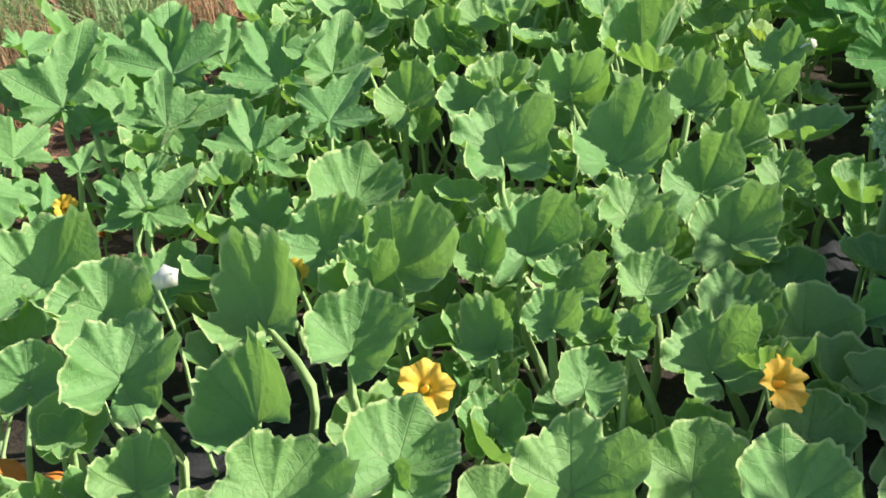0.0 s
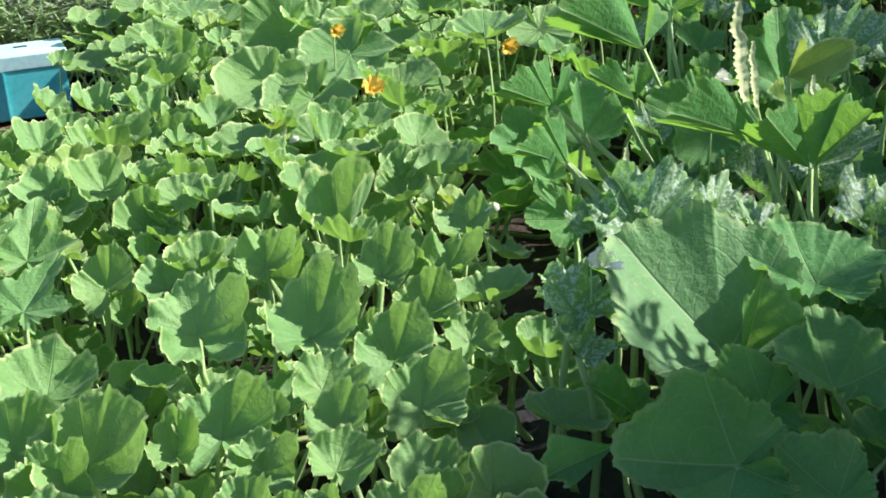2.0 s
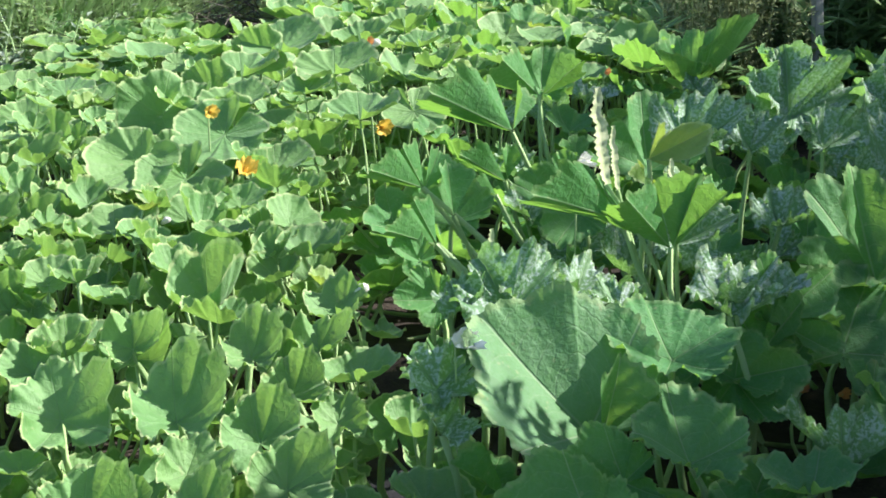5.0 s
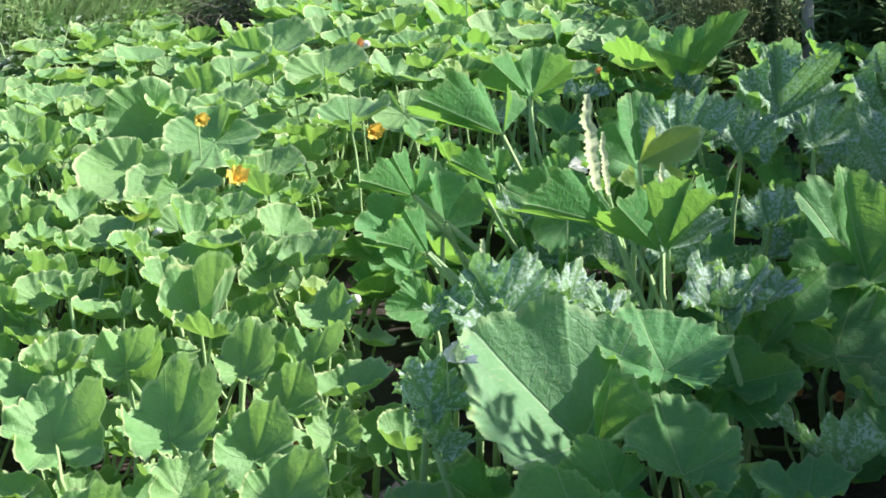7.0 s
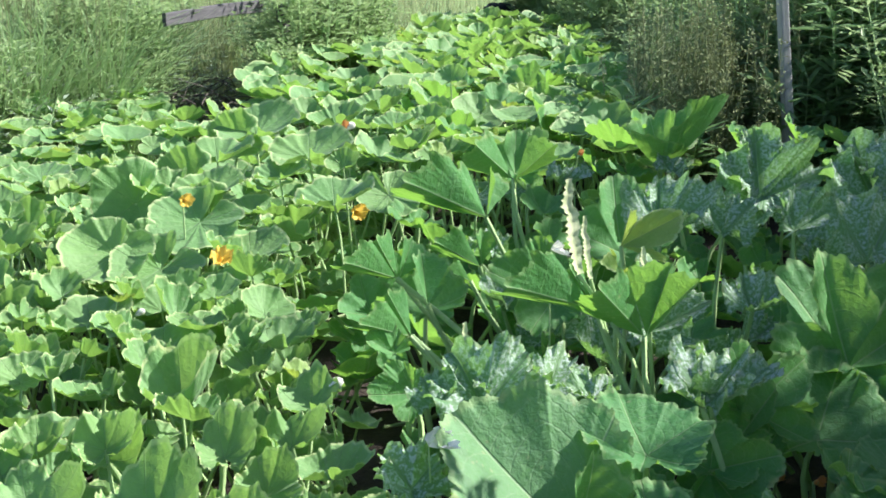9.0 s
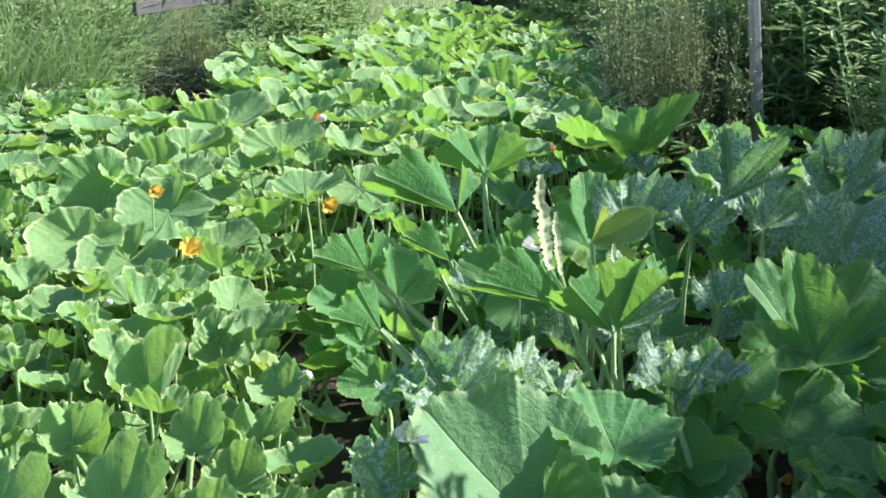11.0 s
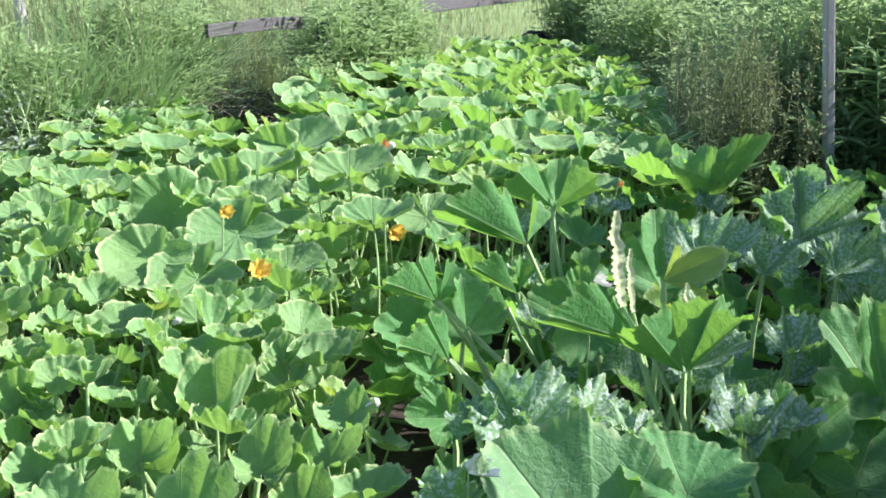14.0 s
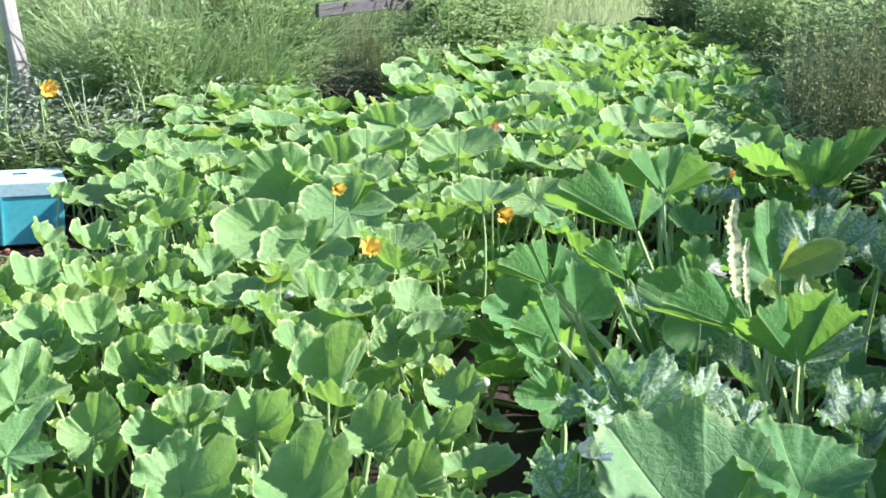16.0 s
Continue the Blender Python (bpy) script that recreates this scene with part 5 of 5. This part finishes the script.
HAY_LABEL = "clump of tall grass with dry straw-coloured stalks"
BUSH_LABEL = "tall leafy green weed with narrow leaves"
for i in range(70):                                    # tall grass and weeds behind the bed
    x = RW.uniform(-0.9, 1.15)
    y = 8.3 + 1.25 * max(0.0, x) + RW.uniform(0.0, 1.3)
    k = RW.random()
    s = RW.uniform(1.0, 1.45) if x > 0.1 else RW.uniform(0.5, 0.8)
    if k < 0.5:
        clump(x, y, s * 0.9, CLUMPS if k < 0.38 else HAYS, "grass_clump", GRASS_LABEL if k < 0.38 else HAY_LABEL)
    else:
        bush(x, y, s * 0.75, BUSHES if k < 0.92 else GREYS, "weed", BUSH_LABEL)
for i in range(60):                                    # low weeds in front of the tall grass
    x = RW.uniform(-0.9, 1.05)
    y = 7.6 + 1.9 * max(0.0, x) + RW.uniform(0.0, 0.6)
    bush(x, y, RW.uniform(0.9, 1.5), LOWS if RW.random() < 0.8 else GREYS, "low_weed", "low leafy weed at the edge of the bed")
for x, y in ((0.95, 9.9), (1.1, 10.1)):
    bush(x, y, RW.uniform(1.1, 1.2), BUSHES, "weed", BUSH_LABEL)
for i in range(44):                                    # behind the fence
    x = RW.uniform(-1.2, 3.6)
    y = fence_y(x) + RW.uniform(0.5, 2.6)
    k = RW.random()
    if k < 0.55:
        clump(x, y, RW.uniform(0.8, 1.3), HAYS if k < 0.35 else CLUMPS, "grass_clump", HAY_LABEL if k < 0.35 else GRASS_LABEL)
    else:
        bush(x, y, RW.uniform(0.7, 1.1), BUSHES, "weed", BUSH_LABEL)
for i in range(16):                                    # low growth under the first rail
    x = RW.uniform(1.9, 2.6)
    y = 8.95 + 0.85 * (x - 1.3) + RW.uniform(-0.2, 0.7)
    bush(x, y, RW.uniform(0.5, 0.7), BUSHES if RW.random() < 0.25 else GREYS, "weed", BUSH_LABEL)
for i in range(14):                                    # the tall bushy growth between the two rails
    x = RW.uniform(2.55, 3.35)
    y = 10.1 + 0.9 * (x - 2.45) + RW.uniform(0.0, 0.8)
    bush(x, y, RW.uniform(0.95, 1.2), BUSHES, "weed", BUSH_LABEL)
for i in range(26):                                    # weeds beyond the far end of the bed
    y = RW.uniform(11.0, 14.5)
    x = 2.9 + 0.46 * (y - 5.3) + RW.uniform(0.0, 1.5)
    bush(x, y, RW.uniform(0.8, 1.15), BUSHES, "weed", BUSH_LABEL)
for i in range(44):                                    # lower growth towards the far end
    x = RW.uniform(3.4, 6.4)
    y = 11.5 + 0.7 * (x - 3.4) + RW.uniform(0.0, 2.0)
    if 4.6 < x < 6.1:
        continue
    clump(x, y, RW.uniform(0.5, 0.85), CLUMPS + HAYS, "grass_clump", HAY_LABEL)
for i in range(100):                                   # low weeds between the teal box and the fence
    x, y = RW.uniform(-2.2, 0.4), RW.uniform(6.9, 9.2)
    if (y < 7.9 + 0.8 * x and x > -0.45) or math.hypot(x + 0.55, y - 6.7) < 0.75:
        continue
    if RW.random() < 0.55:
        clump(x, y, RW.uniform(0.28, 0.5), CLUMPS + HAYS, "grass_clump", "short grass clump behind the box")
    else:
        bush(x, y, RW.uniform(1.1, 1.8), LOWS, "low_weed", "low leafy weed on bare ground")
for i in range(22):                                    # dried weeds at the bed's edge
    x, y = RW.uniform(-1.7, -0.75), RW.uniform(4.0, 5.8)
    clump(x, y, RW.uniform(0.22, 0.4), DRIES, "dry_weed", "low clump of dried reddish brown weeds")
for i in range(20):                                    # beside the mulch
    x, y = RW.uniform(-2.2, -1.0), RW.uniform(4.4, 7.2)
    clump(x, y, RW.uniform(0.3, 0.5), CLUMPS + HAYS, "grass_clump", "short grass clump beside the mulch")
for i in range(70):                                    # the tall stand along the sunny side
    y = RW.uniform(5.9, 12.5)
    d = RW.uniform(0.0, 1.0)
    x = 3.5 + 0.44 * (y - 5.5) + 1.9 * d
    bush(x, y, RW.uniform(0.5, 0.8) + 0.7 * min(1.0, 1.6 * d), BUSHES, "weed", BUSH_LABEL)
for i in range(20):
    y = RW.uniform(5.5, 6.9)
    x = 3.35 + 0.44 * (y - 5.5) + RW.uniform(0.0, 0.8)
    bush(x, y, RW.uniform(0.85, 1.1), DOCKS, "dock", "dock with rusty brown seed stalks")
for i in range(9):
    bush(RW.uniform(4.3, 5.4), RW.uniform(5.0, 6.3), RW.uniform(0.95, 1.25), WILLOWS, "tall_weed", "tall weed with long pale green leaves in whorls")
for i in range(12):                                    # unseen weeds close to the bed, added to deepen its shade
    bush(RW.uniform(2.6, 3.7), RW.uniform(0.0, 1.7), RW.uniform(1.15, 1.5), BUSHES, "weed", BUSH_LABEL)
for i in range(44):                                    # a thicker stand further along, added out of view to cast shade
    y = RW.uniform(-2.5, 5.2)
    x = 4.5 + RW.uniform(0.0, 1.6)
    bush(x, y, RW.uniform(1.3, 1.7) if y < 2.0 else RW.uniform(0.9, 1.25), BUSHES, "weed", BUSH_LABEL)



for i in range(24):                                    # pale growth over the end of the far rail
    x, y = 6.15 + RW.uniform(0.0, 1.3), 13.0 + RW.uniform(0.0, 1.0)
    bush(x, y, RW.uniform(0.9, 1.3), BUSHES, "weed", BUSH_LABEL)
for x, y, s in ((3.45, 5.75, 0.72), (3.62, 6.0, 0.85)):
    bush(x, y, s, WILLOWS[:1], "tall_weed", "tall weed with long pale leaves beside the docks")


def shade_tree(x, y, top, spread, seed):
    """A small broad-leaved tree, unseen, added on the sunny side to shade the bed."""
    rng = random.Random(seed)
    ob = new("tree")
    ob.location = (x, y, -0.03)
    tagged(ob, "unseen small broad-leaved tree added for shade, narrow with a loose crown", "tree", "hedge trees")
    v, f = tube([Vector((0, 0, 0)), Vector((0.03, 0.02, top * 0.3)), Vector((0.0, 0.06, top * 0.55)), Vector((0.05, 0, top * 0.9))], [0.07, 0.06, 0.045, 0.012], 8)
    part("trunk", mesh_of("trunk", v, f, MAT_BARK), ob)
    lv, lf = [], []
    for _ in range(16):
        a, h = rng.uniform(0, 6.28), rng.uniform(0.4, 0.95) * top
        reach = spread * rng.uniform(0.5, 1.0) * (1.15 - 0.55 * h / top)
        end = Vector((0.35 * reach * math.cos(a), reach * math.sin(a), min(top, h + rng.uniform(0.1, 0.5))))
        start = Vector((0, 0, h * 0.85))
        v, f = tube([start, start.lerp(end, 0.5) + Vector((0, 0, 0.06)), end], [0.025, 0.016, 0.005], 5)
        part("limb", mesh_of("limb", v, f, MAT_BARK), ob)
        for _ in range(230 if y < 1.6 else 95):
            p = start.lerp(end, rng.uniform(0.3, 1.05)) + Vector((rng.gauss(0, 0.1), rng.gauss(0, 0.14), rng.gauss(0, 0.13)))
            blade_leaf(lv, lf, p, Vector((rng.uniform(-1, 1), rng.uniform(-1, 1), rng.uniform(-0.6, 0.6))), rng.uniform(0.12, 0.18), rng.uniform(0.035, 0.05))
    tagged(part("crown", mesh_of("crown", lv, lf, MAT_WEED, False), ob), kind="stuff")


# added out of view; crown heights set where their shade must fall
for k, (x, y, top, spread) in enumerate(((6.5, 0.1, 4.7, 1.3), (6.5, 1.05, 4.7, 0.8), (6.5, 1.48, 4.6, 0.4), (6.5, 2.1, 4.05, 0.6), (6.5, 3.0, 4.45, 0.8), (6.6, 4.2, 3.95, 1.0), (6.4, 6.0, 2.2, 0.9))):
    shade_tree(x, y, top, spread, 200 + k)

# meadow behind the fence
RM = random.Random(5)
mv, mf = [], []
for i in range(26000):
    d = 0.5 + 34 * RM.random() ** 1.8
    x = RM.uniform(-14, 26)
    y = fence_y(x) + d * 1.3
    h, w, b = RM.uniform(0.12, 0.34), 0.006 + 0.0012 * d, RM.uniform(0, 6.28)
    k = len(mv)
    c, s = math.cos(b), math.sin(b)
    mv += [(x - c * w, y - s * w, -0.04), (x + c * w, y + s * w, -0.04), (x + RM.uniform(-0.1, 0.1), y + RM.uniform(-0.1, 0.1), h)]
    mf.append((k, k + 1, k + 2))
meadow = new("meadow_grass", mesh_of("meadow_grass", mv, mf, MAT_HAY, False))
tagged(meadow, "sunlit yellow-green meadow grass beyond the fence", "grass", kind="stuff")

# mulch chips by the box
cv, cf = [], []
for i in range(1500):
    x, y = RM.uniform(-1.9, -0.25), RM.uniform(2.8, 6.9)
    a, t = RM.uniform(0, 6.28), RM.uniform(-0.4, 0.4)
    l, w, h = RM.uniform(0.012, 0.04), RM.uniform(0.006, 0.014), 0.004
    z = ground_height(x, y) + 0.008
    k = len(cv)
    for sz in (-h, h):
        for sx, sy in ((-l, -w), (l, -w * 0.6), (l * 0.9, w), (-l * 0.8, w)):
            cv.append((x + sx * math.cos(a) - sy * math.sin(a), y + sx * math.sin(a) + sy * math.cos(a), z + sz + t * sx))
    cf += [(k, k + 3, k + 2, k + 1), (k + 4, k + 5, k + 6, k + 7)] + [(k + i0, k + (i0 + 1) % 4, k + 4 + (i0 + 1) % 4, k + 4 + i0) for i0 in range(4)]
chips = new("wood_chips", mesh_of("wood_chips", cv, cf, MAT_CHIP, False))
tagged(chips, "reddish brown wood chip mulch scattered on the soil", "mulch", kind="stuff")


# ---- small things ----
def crumpled_sheet(name, x, y, sx, sy, rz, seed, label):
    n, verts, faces = 22, [], []
    for j in range(n + 1):
        for i in range(n + 1):
            u, v = i / n - 0.5, j / n - 0.5
            h = 0.03 + 0.05 * noise.noise((u * 5 + seed, v * 5, 1.0)) + 0.025 * abs(noise.noise((u * 13 + seed, v * 9, 2.0)))
            e = 1 + 0.08 * noise.noise((u * 3, v * 3, seed))
            verts.append((u * sx * e, v * sy * e, h))
    for j in range(n):
        for i in range(n):
            a = j * (n + 1) + i
            faces.append((a, a + 1, a + n + 2, a + n + 1))
    ob = new(name, mesh_of(name, verts, faces, MAT_BLACK))
    mod = ob.modifiers.new("thickness", "SOLIDIFY")
    mod.thickness = 0.003
    ob.matrix_basis = pose(x, y, 0.0, 0, 0, rz)
    return tagged(ob, label, "plastic sheet")


crumpled_sheet("plastic_sheet", -0.35, 2.05, 0.55, 0.4, 20, 1, "crumpled black plastic sheet lying on the soil")
crumpled_sheet("plastic_sheet", -0.21, 2.33, 0.4, 0.5, -15, 4, "crumpled black plastic sheet lying on the soil")
crumpled_sheet("plastic_sheet", 0.98, 2.48, 0.35, 0.8, 10, 7, "crumpled black plastic sheet lying on the soil")

board = bm_part("board_scrap", box_bm(0.07, 0.14, 0.018, 0.004), MAT_STONE)
board.matrix_basis = pose(0.0, 3.2, 0.055, 40, 8, 25)
tagged(board, "small weathered greyish board scrap lying among leaves", "board")


def black_bag(x, y, s):
    bm = bmesh.new()
    bmesh.ops.create_icosphere(bm, subdivisions=4, radius=1.0)
    for v in bm.verts:
        v.co *= 1 + 0.35 * noise.noise(v.co * 1.6) + 0.12 * noise.noise(v.co * 5)
        v.co.z = max(v.co.z, -0.45) * 0.8
    ob = bm_part("black_bag", bm, MAT_BLACK, smooth=True)
    ob.matrix_basis = pose(x, y, 0.36, 0, 0, 30) @ Matrix.Diagonal((s, s * 0.7, s * 0.8, 1))
    return tagged(ob, "slumped black plastic bag at the end of the bed", "bag")


black_bag(5.75, 14.0, 0.42)


def small_pumpkin(x, y, r):
    n, k, verts, faces = 40, 14, [], []
    for j in range(k + 1):
        ph = math.pi * j / k
        for i in range(n):
            a = 2 * math.pi * i / n
            rr = r * math.sin(ph) ** 0.85 * (1 - 0.07 * abs(math.cos(5 * a)) ** 3)
            verts.append((rr * math.cos(a), rr * math.sin(a), r * 0.8 * (1 - math.cos(ph)) - 0.03 * r))
    for j in range(k):
        for i in range(n):
            faces.append((j * n + i, j * n + (i + 1) % n, (j + 1) * n + (i + 1) % n, (j + 1) * n + i))
    ob = new("pumpkin", mesh_of("pumpkin", verts, faces, MAT_PUMPKIN_SKIN))
    ob.location = (x, y, 0.0)
    return tagged(ob, "small ripe orange pumpkin lying on the soil", "pumpkin", "pumpkins")


small_pumpkin(-0.81, 2.0, 0.075)
small_pumpkin(-0.7, 2.02, 0.045)


def brush_pile(x, y):
    rng = random.Random(31)
    verts, faces = [], []
    for _ in range(140):
        a, b = rng.uniform(0, 6.28), rng.uniform(-0.15, 0.5)
        p = Vector((rng.gauss(0, 0.28), rng.gauss(0, 0.4), rng.uniform(0.0, 0.4)))
        d = Vector((math.cos(a), math.sin(a), b)) * rng.uniform(0.2, 0.5)
        v, f = tube([p, p + d * 0.5 + Vector((0, 0, 0.03)), p + d], [0.007, 0.006, 0.003], 4)
        k = len(verts)
        verts += v
        faces += [tuple(i + k for i in q) for q in f]
    ob = new("brush_pile", mesh_of("brush_pile", verts, faces, MAT_BARK))
    ob.location = (x, y, 0.0)
    return tagged(ob, "heap of dark dead twigs at the edge of the bed", "twigs", kind="stuff")


brush_pile(1.76, 10.09)
for dx, dy, s in ((-0.25, 0.2, 0.9), (0.2, 0.45, 1.0), (0.0, 0.75, 1.1)):
    bush(1.76 + dx, 10.09 + dy, s, GREYS, "grey_weed", "dusty grey-green weed by the twig heap")
